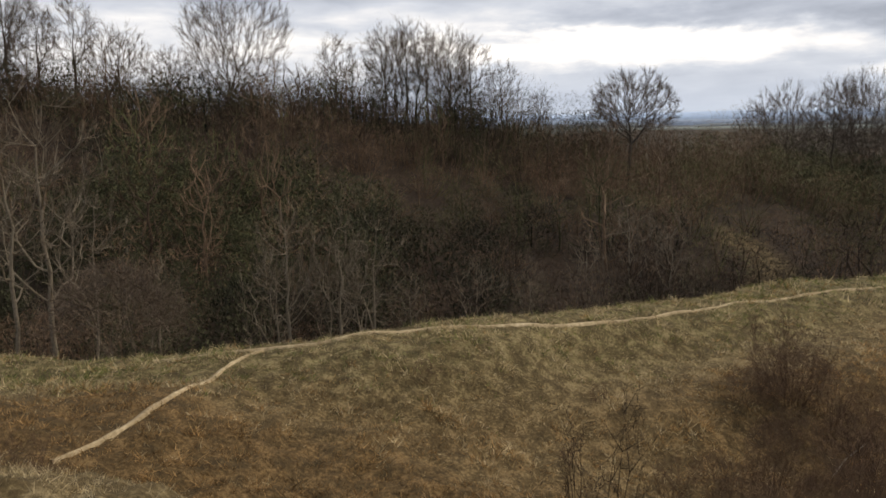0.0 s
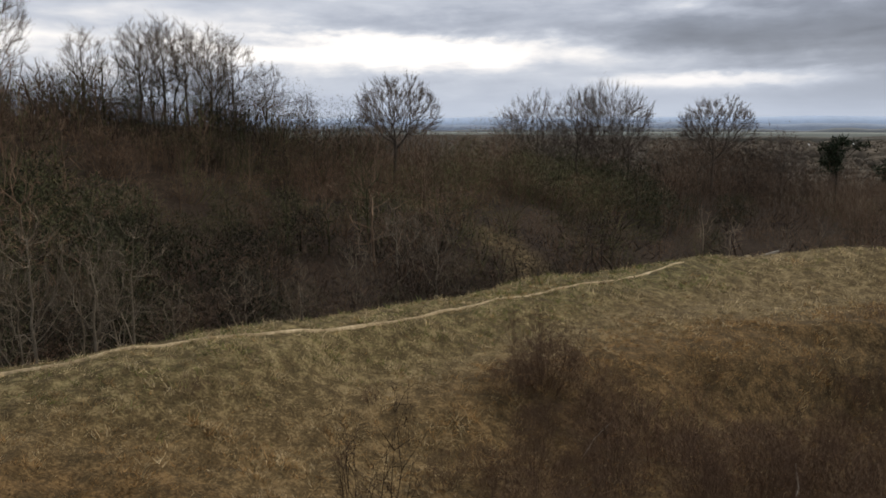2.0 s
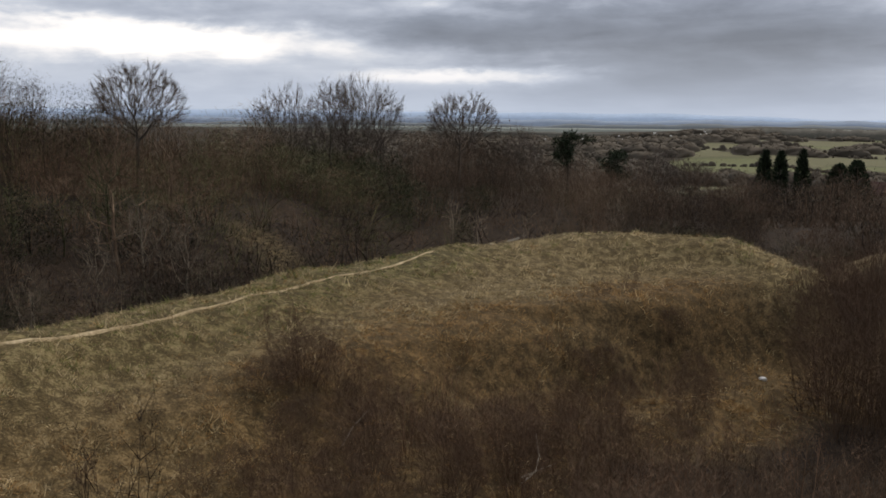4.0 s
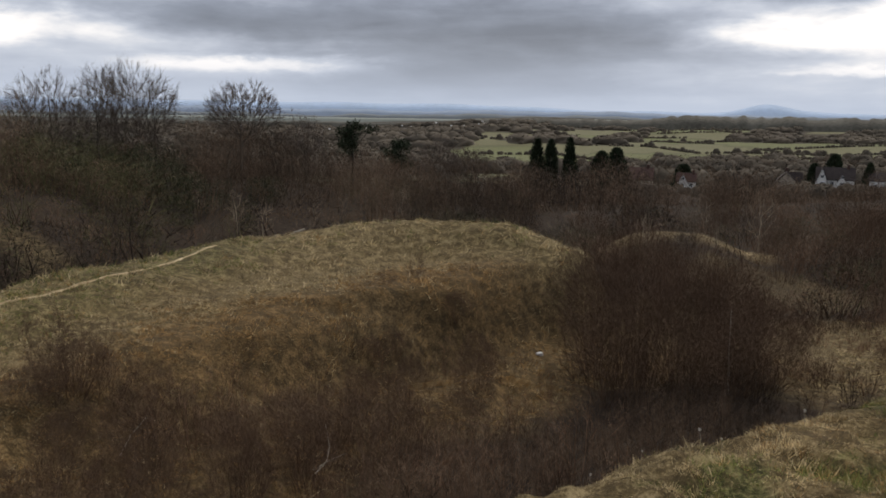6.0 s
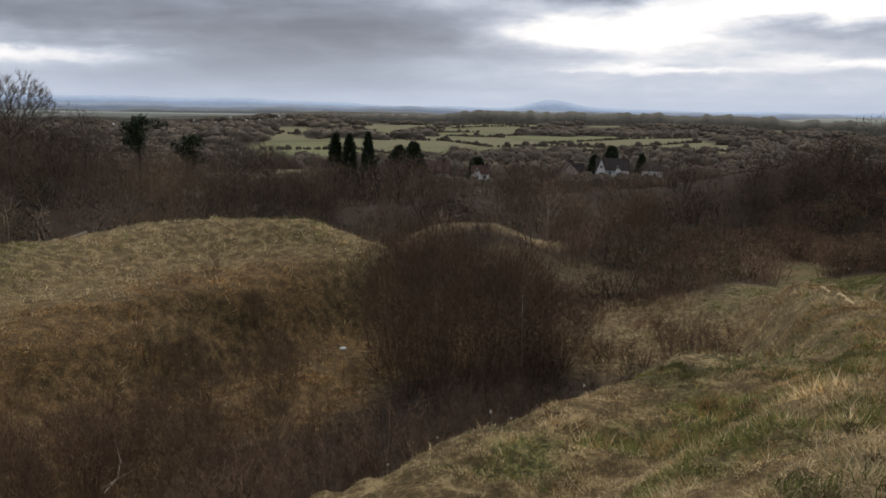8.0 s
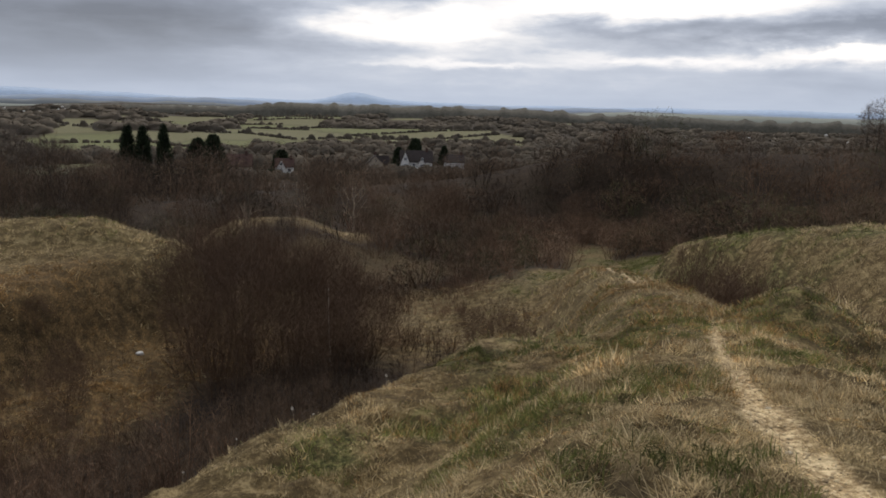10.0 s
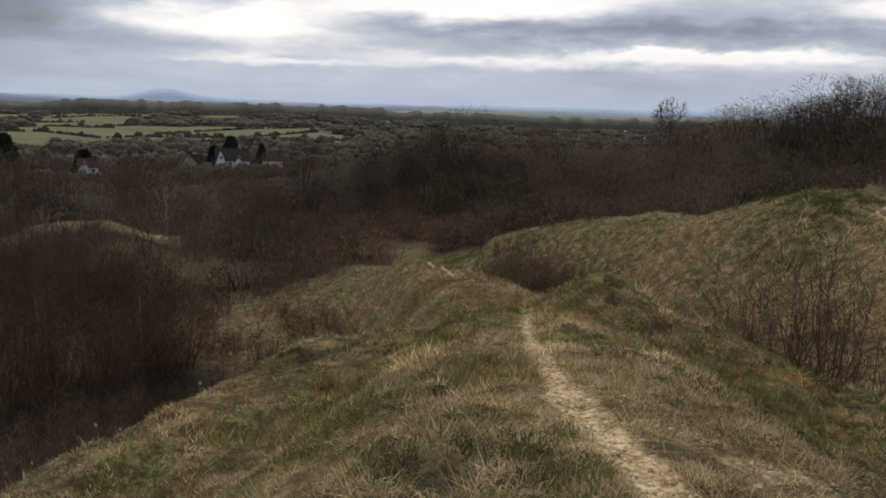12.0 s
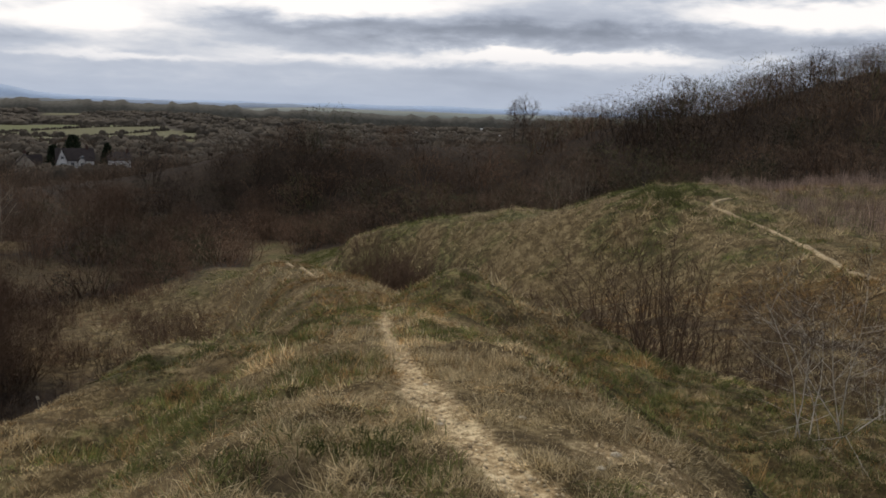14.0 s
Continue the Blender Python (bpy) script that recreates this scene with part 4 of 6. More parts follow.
# ---- shrubs that stand singly or in counted clumps ----
def single_shrubs():
    rnd = random.Random(12)
    dark = [make_shrub("thorn_shrub", [(a[0] * 3.2, a[1]) for a in bush_arrays(70 + i, 3300, 60, 7, 0.0029)], TWIG_RED, TWIG_RED,
                       "dense leafless thorn bush, dark reddish brown, filling the gully") for i in range(3)]
    clump = [(29.2, 17.6, 6.4), (27.0, 17.2, 5.6), (31.6, 17.0, 5.8), (28.4, 19.4, 5.8), (31.2, 19.2, 6.0), (26.2, 15.8, 4.8), (28.2, 15.2, 5.0), (30.4, 15.2, 5.0),
             (32.6, 15.6, 4.6), (33.6, 17.8, 4.8), (26.0, 14.0, 2.8), (27.6, 13.2, 3.0), (30.0, 21.0, 5.2), (25.2, 16.6, 3.4), (29.8, 13.8, 3.2), (34.6, 16.6, 4.2), (34.2, 15.0, 3.4), (32.4, 14.2, 3.2)]
    for i, pattern in enumerate(dark):
        put_all(pattern, [(x, y, 1.40 * rnd.uniform(0.9, 1.15), rnd.uniform(0, 6.28), tall / 2.75) for x, y, tall in clump[i::3]], "thorn bushes in one great clump")
    low = [(7.6, 20.4, 1.3), (9.5, 20.4, 1.1), (6.4, 19.9, 0.9), (8.6, 19.4, 0.9), (7.0, 19.0, 0.8), (9.4, 15.8, 1.3), (11.2, 16.2, 1.4), (13.0, 16.8, 1.5), (15.0, 17.2, 1.6), (17.6, 19.2, 1.5), (12.2, 18.0, 1.2),
           (19.8, 18.4, 1.8), (16.6, 20.4, 1.2), (7.6, 16.2, 1.1), (10.2, 18.2, 1.1), (21.6, 19.8, 1.7), (19.0, 23.1, 0.9), (20.6, 23.5, 1.0), (14.6, 15.4, 1.5), (17.4, 16.6, 1.6), (4.6, 16.4, 0.9), (25.3, 25.0, 1.0), (5.2, 14.6, 1.5), (6.4, 13.6, 1.6), (8.4, 13.9, 1.7), (10.4, 14.6, 1.8), (12.4, 15.2, 1.7), (6.2, 15.0, 1.2), (4.8, 13.2, 1.3), (5.8, 12.6, 1.4), (6.0, 17.2, 1.2), (7.9, 17.6, 1.1)]
    for i, (x, y, tall) in enumerate(low):
        tagged(copy_thing(dark[i % 3], place(x, y, 0.48 * rnd.uniform(0.7, 1.25), rnd.uniform(0, 6.28), sink=0.2, high=tall / 5.0)), "low dark leafless briar thicket on the rusty bank", group="briar thickets on the bank")
    lone = [(70.3, 92, 4.6), (71.4, 96, 3.8), (66.4, 84, 3.4), (73.6, 68, 2.6), (62.4, 104, 3.6), (57.0, 98, 3.4), (75.6, 86, 3.0), (80.4, 100, 3.6), (54.0, 88, 3.2)]
    for i, (azimuth, d, tall) in enumerate(lone):
        x, y = polar(azimuth, d)
        tagged(copy_thing(dark[i % 3], place(x, y, tall / 2.4, rnd.uniform(0, 6.28), sink=0.7, high=tall / 3.0)), "rounded dark thorn bush standing alone in the valley", group="lone thorn bushes")
    thin = [make_shrub("briar_shrub", shrub_arrays(80 + i, 1.5, 1.9, stems=18, mid=11, last=9, thick=0.0065, upright=0.8), TWIG_RED, TWIG_RED,
                       "thin upright leafless briar on a dry grass slope") for i in range(3)]
    spots = [(7.5, 20.6, 2.4), (8.4, 20.2, 1.8), (6.9, 20.0, 1.5), (8.9, 18.7, 1.7), (9.6, 18.2, 1.5), (3.5, 16.0, 1.1), (4.6, 15.4, 1.0), (-1.5, 17.9, 0.7), (2.6, 19.2, 0.6), (1.6, 16.4, 0.5),
             (-6.6, 10.2, 1.3), (-7.4, 9.8, 1.2), (-5.8, 9.6, 0.9), (9.0, 14.5, 1.6), (11, 15.6, 1.7), (12.6, 16.6, 1.8), (7.2, 13.4, 1.5), (13.8, 15.2, 2.0), (15.2, 17.2, 1.6), (10.4, 13.2, 1.8),
             (22.6, 26.2, 0.9), (25.0, 27.2, 1.1), (22.4, 4.9, 2.0), (23.8, 5.8, 1.9), (21.4, 5.3, 1.6), (25.6, 5.6, 1.5), (38, 14, 1.6), (41, 16.5, 1.5), (44, 13, 1.7), (47, 18, 1.4), (40, 11.4, 1.8),
             (29, -2.6, 3.2), (27, -3.2, 2.8), (31.5, -2.2, 3.3), (34, -1.6, 3.0), (25.4, -4.6, 2.2), (30, -0.8, 2.8), (33, -0.2, 2.6)]
    for i, pattern in enumerate(thin):
        put_all(pattern, [(x, y, tall / 1.5 * 1.05, rnd.uniform(0, 6.28), tall / 1.5) for x, y, tall in spots[i::3]], "briars on the slopes")
    gap = [(30.0, 0.2, 1.6), (32.5, -0.4, 2.2), (34.5, 0.4, 2.0), (37, 0.7, 2.1), (31, -1.6, 2.2), (34, -1.6, 2.3), (28.4, -1.2, 1.8), (40, 1.4, 2.2), (29.4, -2.2, 2.0), (36, -0.6, 2.2), (27, -1.9, 1.6)]
    for i, (x, y, tall) in enumerate(gap):
        tagged(copy_thing(thin[i % 3], place(x, y, tall / 1.5, rnd.uniform(0, 6.28), high=tall / 1.5)), "reddish brown leafless shrub in the dip below the ridge", group="shrubs in the south dip")
    stalky = [make_shrub("dogwood_shrub", [(a[0] * 2.6, a[1]) for a in thorn_arrays(90 + i, 50, 14, 0.0026, wide=0.52, rise=0.28, reach=(0.08, 0.22))], TWIG_RED, TWIG,
                         "stalky leafless shrub with many upright stems below the ridge") for i in range(2)]
    spots = [(18.2, -5.6, 3.5), (17.4, -6.2, 3.6), (19.3, -5.3, 2.7), (16.7, -6.9, 2.9), (20.6, -4.9, 1.7), (15.8, -7.9, 1.7), (22, -5.6, 1.5), (14.2, -8.4, 1.3), (17.0, -8.6, 1.6),
             (12.4, -8.0, 1.5), (11.2, -8.6, 1.9), (10.2, -8.2, 1.8)]
    for i, pattern in enumerate(stalky):
        put_all(pattern, [(x, y, tall / 1.9, rnd.uniform(0, 6.28), tall * 1.10 / 2.4) for x, y, tall in spots[i::2]], "stalky shrubs in the south gully")
    pale = make_tree("birch_sapling", tree_arrays(95, 3.0, trunks=4, clear=0.2, limbs=7, angle=58, lift=0.12, spread=0.6, girth=0.0075, fine=0.5, lean=0.5), BIRCH, TWIG,
                     "young birch with several bare whitish stems")
    put_all(pale, [(10.3, -5.75, 0.80, 0.4, 0.74), (10.7, -6.45, 0.8, 2.2, 0.80), (11.9, -7.7, 0.75, 3.2, 0.75)], "birch saplings")
    thorn = make_tree("hawthorn_tree", grown_tree(97, 1.7, 1.6, 0.25, 110, girth=0.03, twigs=3, thin=0.004), BARK, TWIG, "small gnarled bare hawthorn on a grassy edge", "tree")
    put_all(thorn, [(*polar(19.0, 33.6), 0.45, 0.0, 0.5), (*polar(106.3, 48.6), 0.8, 1.0, 1.1)], "small hawthorns")
    mound = make_shrub("bramble_mound", [(a[0] * np.array([5.0, 5.0, 3.4]), a[1]) for a in dome_arrays(99, 3000, 30, 0.0035, length=(0.08, 0.2), up=0.1)], BRAMBLE, BRAMBLE, "low rounded heap of grey-brown bramble")
    put_all(mound, [(*polar(-24.2, 25.5), 1.05, 0, 1.35)])


single_shrubs()


# ---- scrub and woods that nobody could count ----
def scatter(rng, n, az0, az1, r0, r1):
    r = np.sqrt(rng.uniform(r0 * r0, r1 * r1, n))
    a = np.radians(rng.uniform(az0, az1, n))
    return r * np.sin(a), r * np.cos(a) - 0.6


def thicket(name, label, x, y, tall, wide, twig, rng, patterns, sunk=0.0, vary=1.0):
    """One object of many shrubs, each a turned and sized copy of a pattern's triangles."""
    z = height(x, y) - 0.1 - sunk * tall
    which = rng.integers(0, len(patterns), len(x))
    turn = rng.uniform(0, 2 * np.pi, len(x))
    tone = np.clip(rng.normal(size=len(x)) * 0.48 + 1.9 * fbm(x, y, 14.0, 58, 2) + 0.10, -0.72, 1.1) * vary
    vs, fs, ts, k = [], [], [], 0
    for p, (pv, pf) in enumerate(patterns):
        s = np.nonzero(which == p)[0]
        if not len(s):
            continue
        c, sn = np.cos(turn[s])[:, None], np.sin(turn[s])[:, None]
        v = np.stack([(pv[:, 0] * c - pv[:, 1] * sn) * wide[s, None] + x[s, None], (pv[:, 0] * sn + pv[:, 1] * c) * wide[s, None] + y[s, None],
                      pv[:, 2] * tall[s, None] + z[s, None]], -1)
        f = pf[None] + (np.arange(len(s)) * len(pv))[:, None, None] + k
        vs.append(v.reshape(-1, 3))
        fs.append(f.reshape(-1, 3))
        ts.append(np.repeat(tone[s], len(pv)))
        k += len(s) * len(pv)
    me = mesh_from(name, np.concatenate(vs), np.concatenate(fs), twig)
    tint_by(me, np.concatenate(ts))
    return tagged(new(name, me), label, "scrub", kind="stuff")


def unit_patterns(seeds, stems, mid, last, thick, upright):
    out = []
    for s in seeds:
        out.append(join(shrub_arrays(s, 1.0, 1.0, stems, mid, last, thick, upright, True)))
    return out


def build_scrub():
    rng = np.random.default_rng(5)
    mid = [join(bush_arrays(sd, 290, 14, 6, 0.0056)) for sd in (201, 202, 203, 204, 205)]
    crest = [join(bush_arrays(sd, 300, 22, 10, 0.0038, up=0.3, low=-0.7, length=(0.035, 0.095))) for sd in (206, 207, 208)]
    far = [join(bush_arrays(sd, 190, 9, 5, 0.0085, up=0.5, low=-0.6)) for sd in (211, 212, 213)]
    lofty = [join(bush_arrays(sd, 460, 10, 5, 0.0042, up=0.5, low=-0.6, length=(0.035, 0.09))) for sd in (214, 215, 216)]
    ivy = [join(dome_arrays(sd, 760, 4, 0.020, low=-0.7, length=(0.025, 0.065))) for sd in (241, 242, 243)]
    small = [join(grown_tree(sd, 1.0, 0.62, 0.16, 52, girth=0.014, straight=0.45, flare=0.2, lead=0.5, twigs=3, reach=0.09, thin=0.0034)) for sd in (231, 232, 233, 234)]
    thin = unit_patterns((221, 222, 223), 8, 6, 4, 0.0062, 0.9)
    stalks = unit_patterns((226, 227, 228), 8, 2, 1, 0.011, 0.9)
    wisps = unit_patterns((224, 225), 8, 5, 2, 0.0085, 0.9)

    def keep(x, y, limit=0.35):
        return covers(x, y)["grass"] < limit

    def zone(name, label, n, az, r, tall, twig, patterns, ratio=1.15, limit=0.35, extra=None):
        x, y = scatter(rng, n, *az, *r)
        if patterns is mid:
            x, y, ratio = x[: int(n * 0.56)], y[: int(n * 0.56)], ratio * 1.45
        ok = keep(x, y, limit)
        ok &= np.hypot((x - 74) / 20, (y - 7.2) / 4.0) > 1
        if extra is not None:
            ok &= extra(x, y)
        x, y = x[ok], y[ok]
        h = rng.uniform(*tall, len(x)) * (1 + 0.7 * fbm(x, y, 11.0, 21, 3)) * rng.uniform(0.8, 1.25, len(x))
        deep = 0.2 if patterns is ivy else 0.05 if patterns is mid or patterns is crest or patterns is far or patterns is lofty else 0.0
        h = h * (1 - 0.10 * (1 - smooth(-4, 3, np.degrees(np.arctan2(x, y)))) * smooth(66, 74, np.hypot(x, y)))
        return thicket(name, label, x, y, h * (1 + deep), h * ratio * rng.uniform(0.8, 1.2, len(x)), twig, rng, patterns, deep)

    def clear(x, y):
        az = np.degrees(np.arctan2(x, y))
        return (np.abs(az - 69.3) > 3.0) & ((np.abs(az - 60.2) > 1.3) | (np.hypot(x, y) < 165)) & ((np.abs(az - 56.5) > 1.6) | (np.hypot(x, y) < 165))

    zone("hillside_scrub", "dark leafless scrub covering the north hillside", 640, (-38, 24), (34, 92), (2.2, 4.4), TWIG, mid)
    zone("ivy_scrub", "dark evergreen ivy-grown bushes on the north hillside", 140, (-34, 4), (36, 78), (2.4, 5.0), IVY, ivy, 1.0,
         extra=lambda x, y: fbm(x, y, 16.0, 84, 2) > -0.05)
    zone("ivy_scrub", "dark holly and ivy below the crest", 105, (-34, -8), (34, 60), (2.6, 4.6), IVY, ivy, 1.0)
    zone("ivy_scrub", "dark ivy-grown bushes in the valley", 60, (22, 80), (62, 104), (1.8, 3.2), IVY, ivy, 1.2, extra=lambda x, y: fbm(x, y, 16.0, 85, 2) > 0.0)
    zone("ivy_scrub", "dark ivy-grown bushes on the east hillside", 46, (80, 116), (64, 104), (2.0, 3.4), IVY, ivy, 1.1, extra=lambda x, y: (y < 0.16 * x + 4) & (line_distance(x, y, LAND["east_crest"])[0] > 18))
    zone("ivy_scrub", "dark ivy-grown bushes under the beeches", 40, (17, 33), (82, 104), (2.6, 4.4), IVY, ivy, 1.1)
    zone("hillside_scrub", "reddish brown thorn scrub on the north hillside", 330, (-38, 24), (33, 90), (1.6, 3.4), TWIG_RED, mid)
    zone("ivy_scrub", "olive green budding scrub among bare thorns", 340, (-38, 26), (40, 96), (2.5, 5.0), TWIG_GREEN, mid)
    zone("crest_wood", "bare undergrowth along the crest of the hill", 330, (-38, 18), (74, 94), (4.0, 6.0), TWIG, crest, 1.1)
    zone("pale_scrub", "greyish leafless stems standing out from darker scrub", 26, (-40, 16), (28, 66), (2.0, 4.6), TWIG_PALE, thin, 0.8)
    zone("valley_scrub", "low brown scrub filling the valley", 620, (20, 88), (46, 128), (1.8, 3.8), TWIG_RED, mid)
    zone("valley_scrub", "grey brown scrub in the valley", 320, (22, 86), (56, 130), (2.2, 4.6), TWIG, mid)
    zone("valley_scrub", "reddish scrub below the end of the ridge", 260, (64, 88), (76, 128), (1.8, 3.6), TWIG_RED, mid)
    zone("ivy_scrub", "dark olive shrubs in the valley", 220, (20, 86), (60, 130), (2.5, 5.0), TWIG_GREEN, mid)
    zone("valley_scrub", "brown thorn scrub over the broken ground of the valley", 420, (48, 80), (52, 112), (1.3, 2.8), TWIG_RED, mid, 1.3, 0.7)
    zone("valley_wood", "leafless woodland on the low ground", 230, (27, 50), (84, 128), (6.2, 8.6), TWIG, lofty, 0.85)
    zone("valley_wood", "tall leafless trees rising over the valley", 100, (29, 50), (106, 132), (7.0, 9.0), TWIG, lofty, 0.85)
    zone("far_wood", "leafless woods between the hill and the village", 230, (18, 80), (128, 205), (4.5, 7.5), TWIG, far, 1.15, extra=clear)
    zone("far_wood", "low bare woods in front of the village", 200, (40, 84), (200, 285), (2.6, 4.6), TWIG, far, 1.5, extra=clear)
    zone("far_wood", "low bare scrub on open ground below the village", 200, (65, 74), (126, 262), (1.3, 2.4), TWIG, far, 1.9)
    zone("small_trees", "small grey leafless trees rising out of hillside scrub", 54, (-36, 14), (46, 84), (4.0, 7.0), TWIG, small, 0.9)
    zone("small_trees", "ivy-clad olive trees among hillside scrub", 30, (-36, 8), (56, 90), (4.0, 7.0), TWIG_GREEN, small, 0.9)
    zone("small_trees", "pale bare trees among valley scrub", 44, (26, 66), (62, 118), (3.6, 6.0), TWIG_PALE, small, 0.9)
    zone("small_trees", "bare trees on the east hillside", 40, (84, 124), (62, 104), (2.8, 4.2), TWIG, small, 0.9, extra=lambda x, y: (y < 0.16 * x + 4) & (line_distance(x, y, LAND["east_crest"])[0] > 14))
    zone("east_hill_scrub", "dark scrub below the crest of the east hill", 360, (96, 126), (72, 104), (2.2, 3.8), TWIG, mid)
    zone("gully_thicket", "thin stalks round the foot of the thorn clump", 640, (38, 66), (15, 36), (0.9, 2.0), TWIG, thin, 0.9, 2.0, lambda x, y: (y > 0.30 * x + 0.6 + 1.5 * fbm(x, y, 4.0, 36)) & (y < 16))
    zone("far_wood", "bare trees before the village gardens", 130, (47, 67), (162, 198), (6.2, 8.2), TWIG, far, 1.3, extra=lambda x, y: np.abs(np.degrees(np.arctan2(x, y)) - 60.4) > 0.8)
    zone("far_wood", "dark scrub on the shoulder of the far slope", 190, (66, 84), (116, 172), (2.2, 3.8), TWIG, far, 1.6, limit=2.0)
    zone("ivy_scrub", "olive thorn scrub on the east hillside", 150, (82, 124), (60, 120), (2.4, 4.2), TWIG_GREEN, mid, extra=lambda x, y: y < 0.16 * x + 4)
    zone("dead_stalks", "pale pinkish dead stalks behind the grassy mound", 1500, (110.0, 125), (37, 60), (0.8, 1.4), STALK, stalks, 0.8, 2.0,
         lambda x, y: (y < -18.4 + 0.10 * (x - 42) + 1.2 * fbm(x, y, 5.0, 37)) & (line_distance(x, y, TRACKS[4][0])[0] > 1.4))
    zone("gully_thicket", "low reddish growth over the valley floor", 520, (62, 81), (34, 72), (0.5, 1.4), TWIG_RED, wisps, 1.3, 2.0,
         lambda x, y: (fbm(x, y, 6.0, 38) > -0.06) & (line_distance(x, y, LAND["camera_ridge"])[0] > 5.5) & (y - 0.05 * x > 6))
    zone("ivy_scrub", "rounded dark ivy-grown bushes along the crest", 110, (-38, 24), (76, 98), (3.8, 6.0), TWIG_GREEN, crest, 1.1)
    zone("far_wood", "low scrub between the valley and the gardens", 130, (47, 66), (126, 166), (2.4, 4.2), TWIG, far, 1.5)
    zone("pale_scrub", "pale leafless stems among valley scrub", 60, (34, 78), (60, 112), (2.4, 4.4), TWIG_PALE, thin, 0.8)
    zone("east_hill_scrub", "dense dark thorn scrub on the east hillside", 600, (78, 126), (58, 134), (2.3, 4.0), TWIG, mid, extra=lambda x, y: y < 0.16 * x + 6)
    zone("east_hill_scrub", "reddish thorn scrub on the east hillside", 350, (78, 126), (50, 132), (2.0, 3.8), TWIG_RED, mid, extra=lambda x, y: y < 0.16 * x + 6)
    zone("east_crest_wood", "dark leafless thorn along the crest of the east hill", 240, (80, 126), (92, 130), (1.9, 3.2), TWIG, lofty, 1.5,
         extra=lambda x, y: (line_distance(x, y, LAND["east_crest"])[0] < 10) & (y < 6))
    zone("gully_thicket", "thin dark saplings and briars choking the gully", 560, (4, 72), (8.6, 46), (0.9, 2.1), TWIG_RED, thin, 0.9, 2.0,
         lambda x, y: (np.minimum(line_distance(x, y, LAND["gully_floor"])[0], np.minimum(line_distance(x, y, LAND["north_foot"])[0], np.where(x > 5, line_distance(x, y, LAND["far_foot"])[0] + 1.4, 99))) + 2.5 * fbm(x, y, 5.0, 33) < 3.0) & (x < 34) & ((y - 0.30 * x > 0.5) | ((y > 6.8) & (x < 26))))
    zone("gully_thicket", "stalky brown growth in the south gully", 130, (92, 135), (10, 46), (0.8, 1.8), TWIG_RED, thin, 0.9, 2.0,
         lambda x, y: (line_distance(x, y, LAND["south_gully"])[0] + 2.0 * fbm(x, y, 5.0, 34) < 2.2))
    zone("gully_thicket", "fine dark briars over the foot of the bank", 260, (12, 46), (15, 34), (0.6, 1.3), TWIG_RED, thin, 1.0, 2.0,
         lambda x, y: (line_distance(x, y, LAND["far_foot"])[0] + 2.5 * fbm(x, y, 4.0, 35) < 2.6) & (x > 8) & (x < 20))
    zone("east_hill_scrub", "brown scrub at the foot of the east hill", 330, (80, 100), (58, 112), (2.0, 3.6), TWIG_RED, mid, extra=lambda x, y: y < 0.2 * x + 8)


build_scrub()


# ---- grass ----
def blades(x, y, length, width, rng, lay, way=None):
    """Bent grass blades rooted at x, y, of three triangles each, leaning along way where one is given."""
    n = len(x)
    z = height(x, y) - 0.015
    a = rng.uniform(0, 2 * np.pi, n) if way is None else way + rng.normal(size=n) * 1.3
    out = np.stack([np.cos(a), np.sin(a), np.zeros(n)], 1)
    root = np.stack([x, y, z], 1)
    up = np.array([0, 0, 1.0])
    l = length[:, None]
    b = lay[:, None]
    p1 = root + l * 0.5 * (up * (1 - 0.45 * b) + out * 0.55 * b)
    p2 = p1 + l * 0.5 * (up * (0.75 - 1.05 * b) + out * (0.35 + 0.6 * b))
    return ribbons(np.stack([root, p1, p2], 1), width, rng)


def tussocks(rng, cx, cy, per, spread):
    x = (cx[:, None] + rng.normal(size=(len(cx), per)) * spread).ravel()
    y = (cy[:, None] + rng.normal(size=(len(cx), per)) * spread).ravel()
    return x, y


